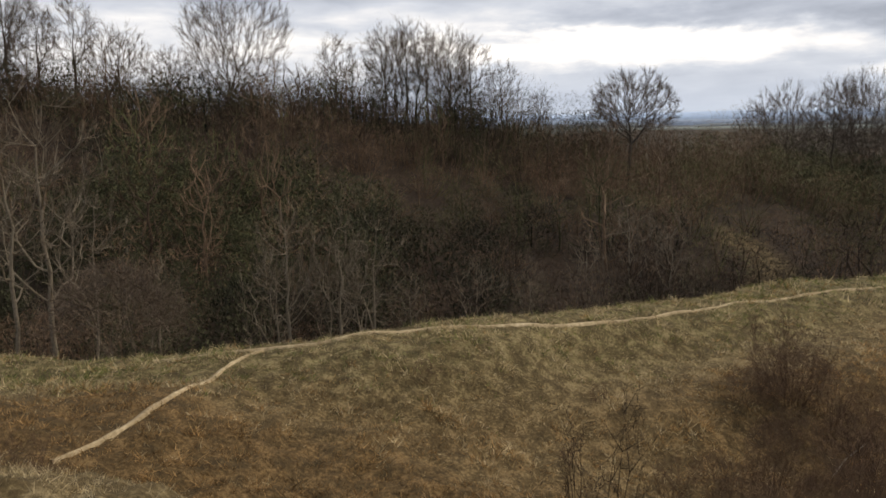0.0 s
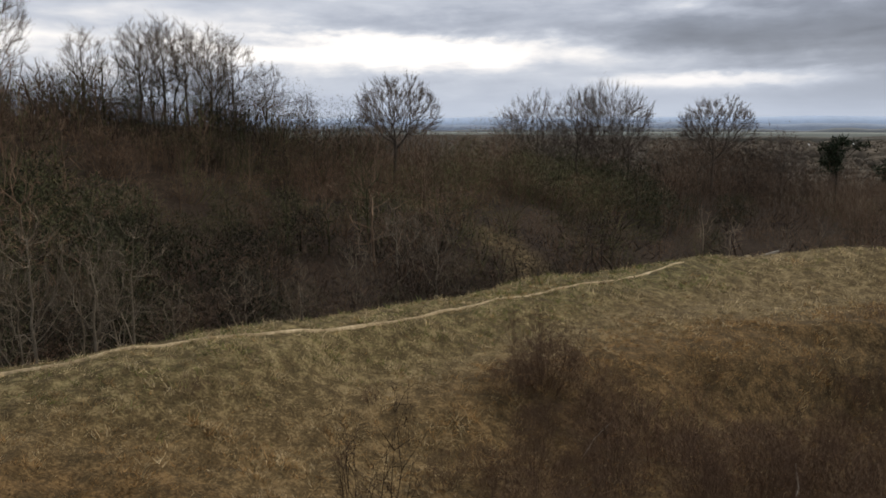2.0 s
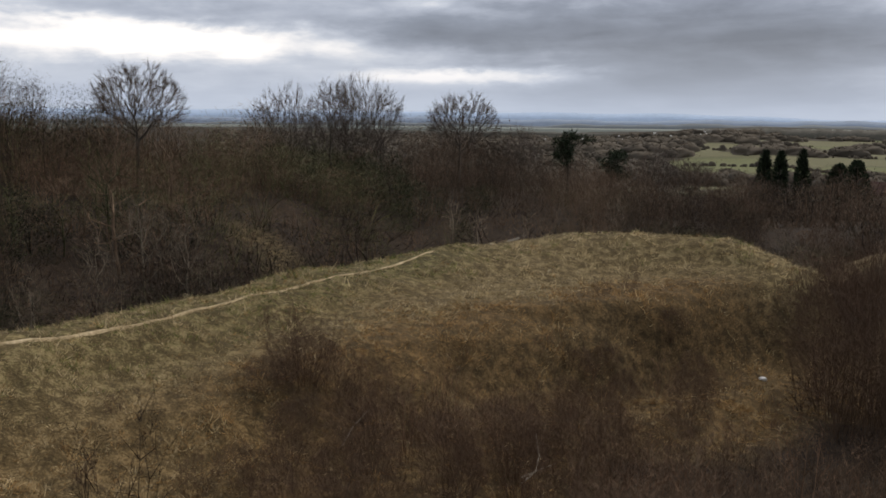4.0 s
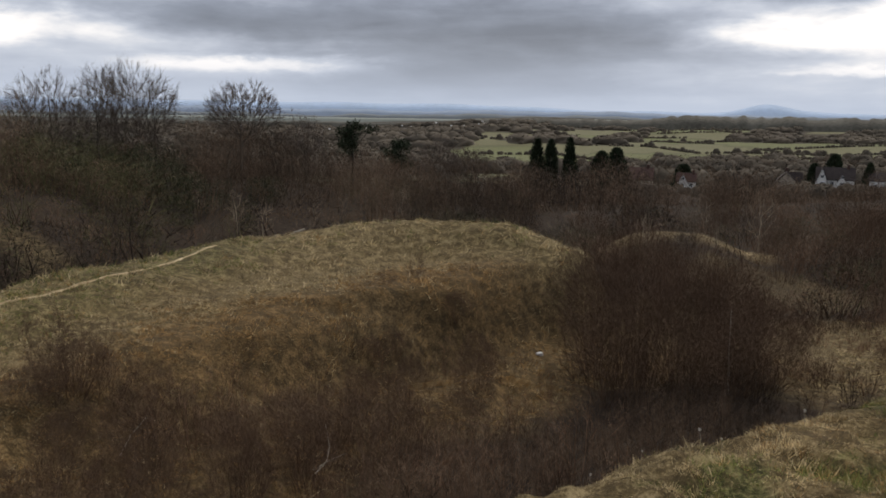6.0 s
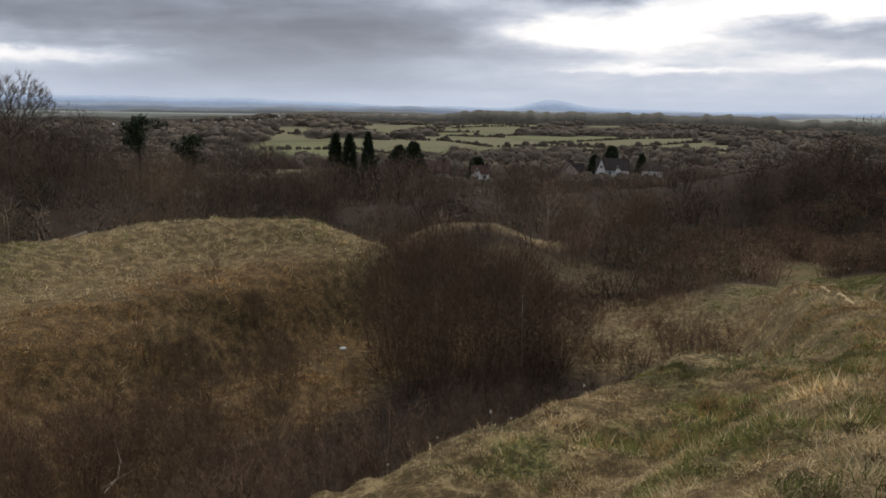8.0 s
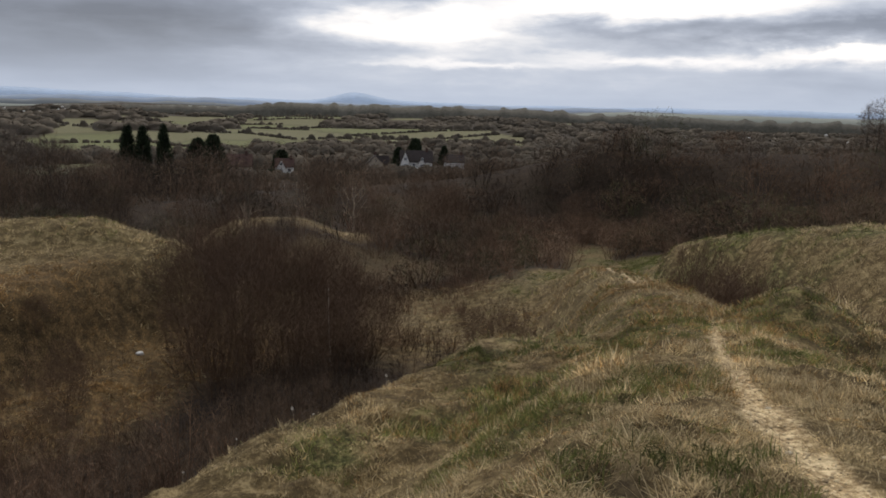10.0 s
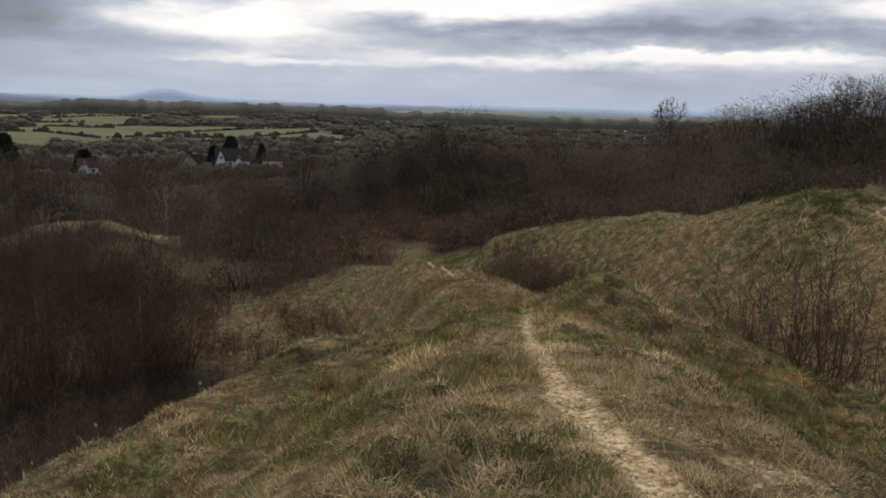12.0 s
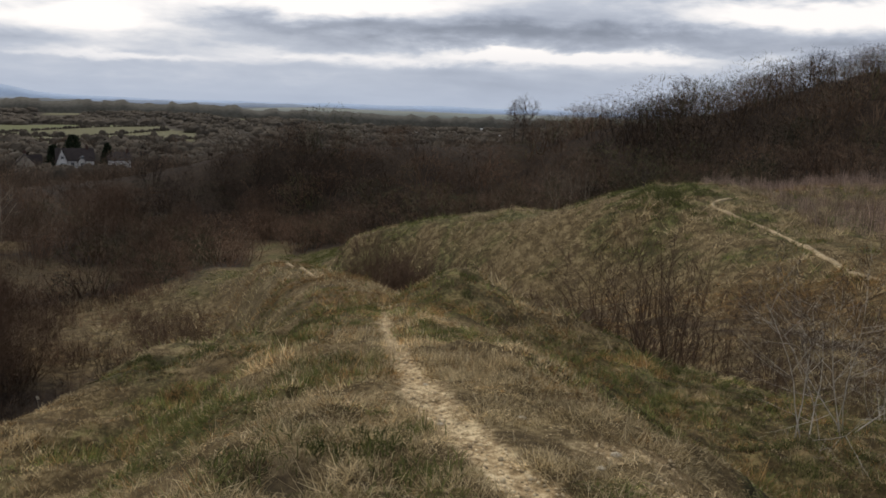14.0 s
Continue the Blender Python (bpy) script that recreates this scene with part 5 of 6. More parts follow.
def build_grass():
    rng = np.random.default_rng(9)
    batches, tones = {"dry": [], "rust": [], "fresh": []}, {"dry": [], "rust": [], "fresh": []}

    def sow(cx, cy, per, spread, length, width, lay, need=0.4, far=False, patch=0.5, pale=0.0):
        c = covers(cx, cy)
        ok = (c["grass"] > need) & (c["bare"] < 0.25 + 0.4 * rng.random(len(cx)))
        cx, cy = cx[ok], cy[ok]
        lush, rust = c["lush"][ok], c["rust"][ok]
        u = rng.random(len(cx))
        kind = np.where(u < lush * 0.95, 2, np.where(u < lush * 0.95 + rust, 1, 0))
        for k, name in enumerate(("dry", "rust", "fresh")):
            s = kind == k
            if not s.any():
                continue
            x, y = tussocks(rng, cx[s], cy[s], per, spread)
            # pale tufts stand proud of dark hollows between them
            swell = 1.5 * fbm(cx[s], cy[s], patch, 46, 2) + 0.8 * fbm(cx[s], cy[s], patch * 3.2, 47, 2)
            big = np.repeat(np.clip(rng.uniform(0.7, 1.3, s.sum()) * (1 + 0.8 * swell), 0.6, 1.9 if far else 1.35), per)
            # near grass gets a brighter tone in place of more light; pale sets it elsewhere
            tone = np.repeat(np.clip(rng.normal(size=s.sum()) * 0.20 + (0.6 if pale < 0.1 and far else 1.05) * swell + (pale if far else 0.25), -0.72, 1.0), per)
            ln = rng.uniform(*length, len(x)) * big * (1.2 if k == 2 else 1.0)
            ln = ln * np.clip(1 + 1.3 * fbm(x, y, 0.8, 45, 2), 0.35, 1.9)
            wd = rng.uniform(*width, len(x))
            dx, dy = x - np.repeat(cx[s], per), y - np.repeat(cy[s], per)
            off = np.clip(np.hypot(dx, dy) / (spread * 1.6), 0, 1)
            if far:
                root = np.stack([x, y, height(x, y) - 0.02], 1)
                a = rng.uniform(0, 2 * np.pi, len(x))
                b = rng.uniform(*lay, len(x))
                tip = root + np.stack([np.cos(a) * np.sin(b), np.sin(a) * np.sin(b), np.cos(b)], 1) * ln[:, None]
                batches[name].append(spikes(root, tip, wd, rng))
            else:
                batches[name].append(blades(x, y, ln * (1.15 - 0.4 * off), wd, rng, np.clip(lay[0] + (lay[1] - lay[0]) * (0.25 * rng.random(len(x)) + 0.75 * off), 0, 1.2), np.arctan2(dy, dx)))
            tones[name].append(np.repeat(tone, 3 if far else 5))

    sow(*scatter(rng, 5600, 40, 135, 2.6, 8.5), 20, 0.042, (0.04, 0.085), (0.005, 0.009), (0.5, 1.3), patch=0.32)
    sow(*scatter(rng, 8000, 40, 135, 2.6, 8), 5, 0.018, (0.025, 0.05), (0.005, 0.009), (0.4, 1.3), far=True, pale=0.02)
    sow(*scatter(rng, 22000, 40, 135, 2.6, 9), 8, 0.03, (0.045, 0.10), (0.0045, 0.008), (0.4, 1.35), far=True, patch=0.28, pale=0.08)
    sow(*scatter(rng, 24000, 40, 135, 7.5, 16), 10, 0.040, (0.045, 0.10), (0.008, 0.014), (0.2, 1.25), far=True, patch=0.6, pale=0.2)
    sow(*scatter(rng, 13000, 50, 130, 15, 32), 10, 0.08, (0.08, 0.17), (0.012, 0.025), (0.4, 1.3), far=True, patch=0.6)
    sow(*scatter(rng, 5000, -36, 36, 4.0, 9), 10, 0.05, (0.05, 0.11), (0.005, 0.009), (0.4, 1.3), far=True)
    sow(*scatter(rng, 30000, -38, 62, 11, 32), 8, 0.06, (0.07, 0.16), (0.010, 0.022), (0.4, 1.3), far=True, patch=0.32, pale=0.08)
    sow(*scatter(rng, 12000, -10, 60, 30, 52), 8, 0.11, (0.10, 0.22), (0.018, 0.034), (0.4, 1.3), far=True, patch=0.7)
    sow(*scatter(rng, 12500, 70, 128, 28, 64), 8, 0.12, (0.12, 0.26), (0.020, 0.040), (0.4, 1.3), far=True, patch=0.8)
    # long bleached bents lying over the tufts
    cx, cy = scatter(rng, 1500, 40, 135, 2.8, 13)
    c = covers(cx, cy)
    ok = (c["grass"] > 0.6) & (c["bare"] < 0.2) & (fbm(cx, cy, 0.9, 48, 2) > 0.0)
    x, y = tussocks(rng, cx[ok], cy[ok], 12, 0.06)
    batches["dry"].append(blades(x, y, rng.uniform(0.09, 0.20, len(x)), rng.uniform(0.004, 0.007, len(x)), rng, rng.uniform(0.5, 1.2, len(x))))
    tones["dry"].append(np.repeat(np.clip(rng.normal(size=len(x)) * 0.2 + 0.25, -0.3, 0.8), 5))
    # strong green tufts on the ridge
    cx, cy = scatter(rng, 330, 42, 132, 3.0, 17)
    c = covers(cx, cy)
    ok = (c["grass"] > 0.6) & (c["bare"] < 0.2) & (c["lush"] > 0.25)
    mx = [5.2, 5.3, 5.15, 5.45, 5.0, 4.9, 5.6, 5.8, 4.9, 5.0, 4.85, 15.4, 15.8, 16.2, 15.0, 16.6, 11.3, 11.6, 10.9, 14.1, 13.6, 8.6, 8.4, 8.9, 7.4, 9.4]
    my = [-0.3, -0.45, -0.15, -0.55, -0.6, 0.15, -0.4, -0.7, -0.8, -0.75, 0.3, -1.5, -1.9, -1.3, -1.8, -2.2, 1.1, 0.8, 1.3, 0.75, 0.5, -5.3, -5.6, -5.1, 0.9, 2.0]
    cx, cy = np.concatenate([cx[ok], mx]), np.concatenate([cy[ok], my])
    x, y = tussocks(rng, cx, cy, 70, 0.09)
    batches["fresh"].append(blades(x, y, rng.uniform(0.09, 0.22, len(x)), rng.uniform(0.005, 0.010, len(x)), rng, rng.uniform(0.15, 0.8, len(x))))
    tones["fresh"].append(np.repeat(rng.uniform(-0.45, 0.0, len(cx)), 70 * 5))
    # green sward past the end of the ridge
    cx, cy = rng.uniform(55, 93, 700), rng.uniform(3.6, 11.2, 700)
    ok = covers(cx, cy)["lush"] > 0.3
    x, y = tussocks(rng, cx[ok], cy[ok], 16, 0.35)
    batches["fresh"].append(blades(x, y, rng.uniform(0.16, 0.32, len(x)), rng.uniform(0.03, 0.05, len(x)), rng, rng.uniform(0.2, 0.9, len(x))))
    tones["fresh"].append(np.repeat(rng.uniform(-0.3, 0.1, int(ok.sum())), 16 * 5))
    # rank green grass on top of the south mound
    cx, cy = rng.normal(42.5, 2.6, 170), rng.normal(-14.2, 1.3, 170)
    ok = line_distance(cx, cy, TRACKS[4][0])[0] > 0.6
    x, y = tussocks(rng, cx[ok], cy[ok], 40, 0.16)
    batches["fresh"].append(blades(x, y, rng.uniform(0.16, 0.34, len(x)), rng.uniform(0.012, 0.024, len(x)), rng, rng.uniform(0.2, 0.9, len(x))))
    tones["fresh"].append(np.repeat(rng.uniform(-0.45, -0.05, int(ok.sum())), 40 * 5))
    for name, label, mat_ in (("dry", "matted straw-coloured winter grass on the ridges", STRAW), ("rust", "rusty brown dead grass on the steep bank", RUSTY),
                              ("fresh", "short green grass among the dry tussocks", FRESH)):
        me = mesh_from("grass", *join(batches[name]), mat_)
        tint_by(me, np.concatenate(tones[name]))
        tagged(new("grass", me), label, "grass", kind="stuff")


build_grass()


# ---- evergreens ----
def conifer_arrays(seed, tall, wide, narrow=1.0, n=1500, first=0.04):
    """A dense evergreen: a short stem and a tapering mass of dark sprays."""
    rng = np.random.default_rng(seed)
    t = rng.random(n) ** 0.75
    a = rng.uniform(0, 2 * np.pi, n)
    body = wide * 0.5 * (1 - t) ** narrow * (0.45 + 0.55 * smooth(0, 0.12, t))
    r = body * np.sqrt(rng.uniform(0.25, 1.0, n)) * (1 + 0.15 * np.sin(a * 3 + t * 9))
    p = np.stack([np.cos(a) * r, np.sin(a) * r, tall * (first + (1 - first) * t)], 1)
    way = unit(np.stack([np.cos(a), np.sin(a), rng.uniform(0.2, 1.6, n)], 1) + rng.normal(size=(n, 3)) * 0.3)
    ln = rng.uniform(0.05, 0.12, n)[:, None] * tall
    twigs = spikes(p - way * ln * 0.4, p + way * ln * 0.6, rng.uniform(0.25, 0.55, n) * wide * 0.16, rng)
    line = np.array([[[0, 0, -0.3], [0, 0, tall * 0.4], [0, 0, tall * 0.9]]])
    return tubes(line, np.array([[wide * 0.06, wide * 0.04, 0.02]]), 6), twigs


def pine_arrays(seed, tall, wide, n=1800):
    """A pine with a bare bole and flattened plates of needles."""
    rng = np.random.default_rng(seed)
    k = 12
    c = np.stack([rng.normal(size=k) * wide * 0.17, rng.normal(size=k) * wide * 0.17, tall * rng.uniform(0.55, 0.93, k)], 1)
    size = wide * rng.uniform(0.24, 0.36, k)
    w = rng.integers(0, k, n)
    p = c[w] + unit(rng.normal(size=(n, 3))) * (rng.random(n)[:, None] ** 0.4) * size[w, None] * np.array([1, 1, 0.5])
    way = unit(rng.normal(size=(n, 3)) + np.array([0, 0, 0.5]))
    ln = tall * rng.uniform(0.03, 0.07, n)[:, None]
    twigs = spikes(p, p + way * ln, rng.uniform(0.1, 0.25, n), rng)
    limbs = np.stack([np.repeat([[0, 0, tall * 0.4]], k, 0), np.stack([c[:, 0] * 0.4, c[:, 1] * 0.4, c[:, 2] * 0.8], 1), c], 1)
    bole = np.array([[[0, 0, -0.3], [0.1, 0, tall * 0.4], [0, 0.1, tall * 0.85]]])
    return join([tubes(bole, np.array([[0.28, 0.2, 0.06]]), 7), tubes(limbs, np.full((k, 3), 0.06), 4)]), twigs


def evergreens():
    pine = make_tree("pine_tree", pine_arrays(301, 12.5, 5.4), BARK, NEEDLE, "dark flat-topped pine above bare woodland")
    put_all(pine, [(*polar(37.7, 121), 0.85, 0.3, 0.86), (*polar(40.6, 128), 0.9, 1.9, 0.80)], "pines in the valley wood")
    cypress = make_tree("cypress_tree", conifer_arrays(305, 12.0, 5.2, 0.55), BARK, NEEDLE, "dark conical garden cypress by the village")
    put_all(cypress, [(*polar(52.5, 205), 1.0, 0.0, 1.24), (*polar(51.2, 207), 1.15, 1.0, 1.2), (*polar(50.3, 209), 1.15, 2.0, 1.22)], "cypresses by the village")
    yew = make_tree("yew_tree", conifer_arrays(309, 10.0, 10.0, 0.42), BARK, NEEDLE, "broad dark evergreen yew beside houses")
    put_all(yew, [(*polar(55.6, 206), 0.8, 0.0, 1.28), (*polar(54.6, 210), 0.75, 2.0, 1.2), (*polar(69.0, 318), 0.9, 1.0, 1.3), (*polar(67.9, 322), 0.7, 2.2, 1.0),
                  (*polar(60.0, 300), 1.0, 4.0, 0.95), (*polar(71.0, 300), 0.5, 3.0, 1.0)], "yews by the village")


evergreens()


# ---- village ----
def brick(bm, x0, x1, y0, y1, z0, z1):
    m = Matrix.LocRotScale(((x0 + x1) / 2, (y0 + y1) / 2, (z0 + z1) / 2), None, (x1 - x0, y1 - y0, z1 - z0))
    bmesh.ops.create_cube(bm, size=1, matrix=m)


def prism(bm, x0, x1, y0, y1, z0, z1, top):
    """Gabled walls: the ridge runs along x."""
    ym = (y0 + y1) / 2
    co = [(x0, y0, z0), (x1, y0, z0), (x1, y1, z0), (x0, y1, z0), (x0, y0, z1), (x1, y0, z1), (x1, y1, z1), (x0, y1, z1), (x0, ym, top), (x1, ym, top)]
    v = [bm.verts.new(c) for c in co]
    for f in ((3, 2, 1, 0), (0, 1, 5, 4), (2, 3, 7, 6), (1, 2, 6, 9, 5), (3, 0, 4, 8, 7), (4, 5, 9, 8), (6, 7, 8, 9)):
        bm.faces.new([v[i] for i in f])


def slopes(bm, x0, x1, y0, y1, z1, top, thick=0.22, over=0.35):
    ym = (y0 + y1) / 2
    k = (top - z1) / (ym - y0)
    for s in (-1, 1):
        ye = ym + s * (ym - y0 + over)
        ze = top - k * abs(ye - ym)
        pts = [(x0 - over, ye, ze + 0.03), (x1 + over, ye, ze + 0.03), (x1 + over, ym, top + 0.03), (x0 - over, ym, top + 0.03)]
        low = [bm.verts.new(p) for p in pts]
        high = [bm.verts.new((p[0], p[1], p[2] + thick)) for p in pts]
        bm.faces.new(low[::-1])
        bm.faces.new(high)
        for i in range(4):
            bm.faces.new((low[i], low[(i + 1) % 4], high[(i + 1) % 4], high[i]))


WALL = mottled("white_render_wall", (0.60, 0.58, 0.54), (0.80, 0.79, 0.75), scale=0.6, fine=8.0, bump=0.1)
WALL_TAN = mottled("tan_stone_wall", (0.30, 0.25, 0.19), (0.48, 0.41, 0.32), scale=0.8, fine=6.0, bump=0.2)
ROOF = mottled("brown_roof_tiles", (0.026, 0.021, 0.020), (0.065, 0.050, 0.044), scale=0.8, fine=9.0, bump=0.4)
ROOF_RED = mottled("red_roof_tiles", (0.050, 0.028, 0.023), (0.11, 0.062, 0.048), scale=0.8, fine=9.0, bump=0.4)
GLASS = mottled("dark_window_glass", (0.02, 0.024, 0.03), (0.05, 0.055, 0.065), rough=0.1, bump=0)
FRAME = mottled("white_window_frame", (0.70, 0.70, 0.68), (0.82, 0.82, 0.80), rough=0.5, bump=0)


def house(x, y, turn, long_, deep, eaves, top, wall, roof, label, bays=(), lift=0.0):
    """A gabled house; bays are cross gables (x along the front, width) on the side facing -y."""
    z = float(height(np.array([x]), np.array([y]))[0]) + lift
    ob = tagged(new("house"), label, "house")
    ob.matrix_basis = Matrix.LocRotScale((x, y, z), Euler((0, 0, radians(turn))), None)
    bm = bmesh.new()
    prism(bm, -long_ / 2, long_ / 2, -deep / 2, deep / 2, -4, eaves, top - 0.05)
    body = part("wall", bm, wall, ob)
    bm = bmesh.new()
    slopes(bm, -long_ / 2, long_ / 2, -deep / 2, deep / 2, eaves, top)
    cover = part("roof", bm, roof, ob)
    bm = bmesh.new()
    brick(bm, long_ * 0.3, long_ * 0.3 + 0.8, -0.5, 0.5, top - 0.8, top + 1.2)
    part("chimney", bm, ROOF_RED, cover)

    def window(cx, face, z0, w=1.1, h=1.2):
        bm = bmesh.new()
        brick(bm, cx - w / 2, cx + w / 2, face - 0.06, face + 0.02, z0, z0 + h)
        fr = part("window", bm, FRAME, ob)
        for s in (-1, 1):
            bm = bmesh.new()
            brick(bm, cx + s * w * 0.24 - w * 0.2, cx + s * w * 0.24 + w * 0.2, face - 0.09, face - 0.03, z0 + 0.08, z0 + h - 0.08)
            part("pane", bm, GLASS, fr)

    taken = [(b[0] - b[1] / 2, b[0] + b[1] / 2) for b in bays]
    for i in range(int(long_ // 3) if long_ < 30 else 0):
        cx = -long_ / 2 + 1.6 + i * 3.0
        if any(a - 0.8 < cx < b + 0.8 for a, b in taken):
            continue
        for z0 in (0.9, 3.4):
            if z0 + 1.2 < eaves:
                window(cx, -deep / 2, z0)
    for cx, w, ltop, wm in bays:
        bm = bmesh.new()
        prism(bm, -1.6, deep / 2, -w / 2, w / 2, -4, eaves * 0.9, ltop - 0.05)
        bmesh.ops.transform(bm, matrix=Matrix.Translation((cx, -deep / 2, 0)) @ Matrix.Rotation(radians(90), 4, "Z"), verts=bm.verts)
        part("gable_bay", bm, wm, ob, "white gabled front")
        bm = bmesh.new()
        slopes(bm, -1.6, deep / 2, -w / 2, w / 2, eaves * 0.9, ltop)
        bmesh.ops.transform(bm, matrix=Matrix.Translation((cx, -deep / 2, 0)) @ Matrix.Rotation(radians(90), 4, "Z"), verts=bm.verts)
        part("gable_roof", bm, roof, ob)
        face = -deep / 2 - deep / 2
        window(cx, face, 0.9)
        window(cx, face, 3.3, 0.9, 1.0)
    return ob


def village():
    def at(az, d):
        return polar(az, d)

    x, y = at(69.1, 296)
    house(x, y, -66, 11, 6.5, 2.8, 6.2, WALL, ROOF, "large white house with dark tiled roof and two gables", [(-4.0, 2.9, 6.2, WALL), (1.8, 2.0, 4.0, WALL)], 1.4)
    x, y = at(60.2, 292)
    house(x, y, -62, 6, 4.5, 2.8, 5.2, WALL, ROOF_RED, "white gabled cottage with red roof among bare trees", [(-1.0, 2.8, 5.0, WALL)], 1.2)
    x, y = at(57.0, 276)
    house(x, y, -60, 10, 7, 4.2, 7.6, WALL_TAN, ROOF_RED, "low tan house with a red-brown tiled roof", [], 0.6)
    x, y = at(55.4, 270)
    house(x, y, 30, 6, 5, 4.2, 7.4, WALL, ROOF, "small white gabled house beside yews", [(0, 3.6, 7.0, WALL)], 1.8)
    x, y = at(66.3, 300)
    house(x, y, 24, 7, 6, 4.2, 7.2, WALL_TAN, ROOF, "small tan gabled house half hidden by trees", [(0, 3.6, 7.0, WALL_TAN)], -1.0)
    x, y = at(71.7, 300)
    house(x, y, -70, 7, 6, 3.2, 5.6, WALL, ROOF, "low white outbuilding with a dark roof", [], 1.5)
    x, y = polar(85.2, 2420)
    house(x, y, -80, 52, 20, 5.0, 9.0, WALL_TAN, WALL, "long pale shed far out in the vale", [], 3.5)


village()


# ---- the vale: hedges, woods, far houses, hills ----
def vale_growth():
    rng = np.random.default_rng(17)
    bush = [massed_arrays(sd, 26, 0.05, (0.12, 0.28)) for sd in (401, 402, 403)]
    # hedges run along the edges of the fields
    us, vs = [], []
    for n in range(-4, 20):
        for m in range(-4, 17):
            for flip in (0, 1):
                if rng.random() < 0.58:
                    continue
                t = np.arange(0, FIELD[0] if flip else FIELD[1], 3.6) + rng.uniform(-1, 1)
                t = t[rng.random(len(t)) < 0.85]
                us.append(n * FIELD[0] + (t if flip else 0 * t) + rng.normal(size=len(t)))
                vs.append(m * FIELD[1] + (0 * t if flip else t) + rng.normal(size=len(t)))
    u, v = np.concatenate(us), np.concatenate(vs)
    x, y = 0.5 * u + 0.866 * v, 0.866 * u - 0.5 * v
    r, az = np.hypot(x, y), np.degrees(np.arctan2(x, y))
    h = (land_use(x, y)[1] < 0.5) & (r > 420) & (r < 2100) & (az > 30) & (az < 104)
    x, y = x[h], y[h]
    tall = np.where(rng.random(len(x)) < 0.10, rng.uniform(5, 9, len(x)), rng.uniform(2.4, 4.2, len(x)))
    thicket("hedgerow", "dark bare hedgerows and trees between fields", x, y, tall, tall * rng.uniform(1.2, 2.0, len(x)), HEDGE, rng, bush, vary=0.3)
    x, y = scatter(rng, 1500, 14, 106, 900, 1900)
    w = land_use(x, y)[1] > 0.5
    x, y = x[w], y[w]
    tall = rng.uniform(7, 12, len(x))
    thicket("vale_wood", "bare brown woods out in the vale", x, y, tall, tall * rng.uniform(2.6, 4.6, len(x)), HEDGE, rng, bush, vary=0.3)
    fine = [massed_arrays(sd, 70, 0.030, (0.10, 0.24)) for sd in (407, 408, 409)]
    x, y = scatter(rng, 1150, 14, 106, 380, 940)
    w = land_use(x, y)[1] > 0.4
    x, y = x[w], y[w]
    tall = rng.uniform(6, 10, len(x))
    thicket("vale_wood", "bare brown copses beyond the village", x, y, tall, tall * rng.uniform(1.6, 2.8, len(x)), HEDGE, rng, fine, vary=0.3)
    x, y = scatter(rng, 70, 66, 73, 262, 288)
    x2, y2 = scatter(rng, 60, 54, 63, 255, 284)
    x, y = np.concatenate([x, x2]), np.concatenate([y, y2])
    tall = rng.uniform(2.6, 4.2, len(x))
    thicket("garden_hedge", "low bare shrubs in front of the white house", x, y, tall, tall * rng.uniform(1.2, 1.8, len(x)), HEDGE, rng, bush, vary=0.3)
    round_ = [join(bush_arrays(sd, 170, 6, 4, 0.018, up=0.5, low=-0.6)) for sd in (404, 405, 406)]
    x, y = scatter(rng, 620, 36, 86, 300, 800)
    ok = land_use(x, y)[1] > 0.35
    x, y = x[ok], y[ok]
    tall = rng.uniform(5, 9, len(x))
    thicket("garden_trees", "bare garden trees round the village", x, y, tall, tall * rng.uniform(1.3, 2.2, len(x)), TWIG, rng, round_, vary=0.4)
    # far houses as one joined mass
    bm = bmesh.new()
    for az0, az1, n in ((30, 48, 34), (82, 98, 8)):
        px, py = scatter(rng, n, az0, az1, 1350, 1880)
        pz = height(px, py)
        for X, Y, Z in zip(px, py, pz):
            k = len(bm.verts)
            prism(bm, -6, 6, -4, 4, -1, 6, 9)
            bm.verts.ensure_lookup_table()
            bmesh.ops.transform(bm, matrix=Matrix.LocRotScale((X, Y, Z + 4), Euler((0, 0, rng.uniform(0, 6.28))), Vector((1, 1, 0.8)) * rng.uniform(0.22, 0.42)), verts=bm.verts[k:])
    me = bpy.data.meshes.new("far_town")
    bm.to_mesh(me)
    bm.free()
    me.materials.append(WALL)
    tagged(new("far_town", me), "scattered pale houses of a far town", "houses", kind="stuff")


HEDGE = mottled("far_hedge_growth", (0.058, 0.047, 0.034), (0.105, 0.085, 0.060), per="island", spread=0.2, scale=0.1, bump=0)
vale_growth()


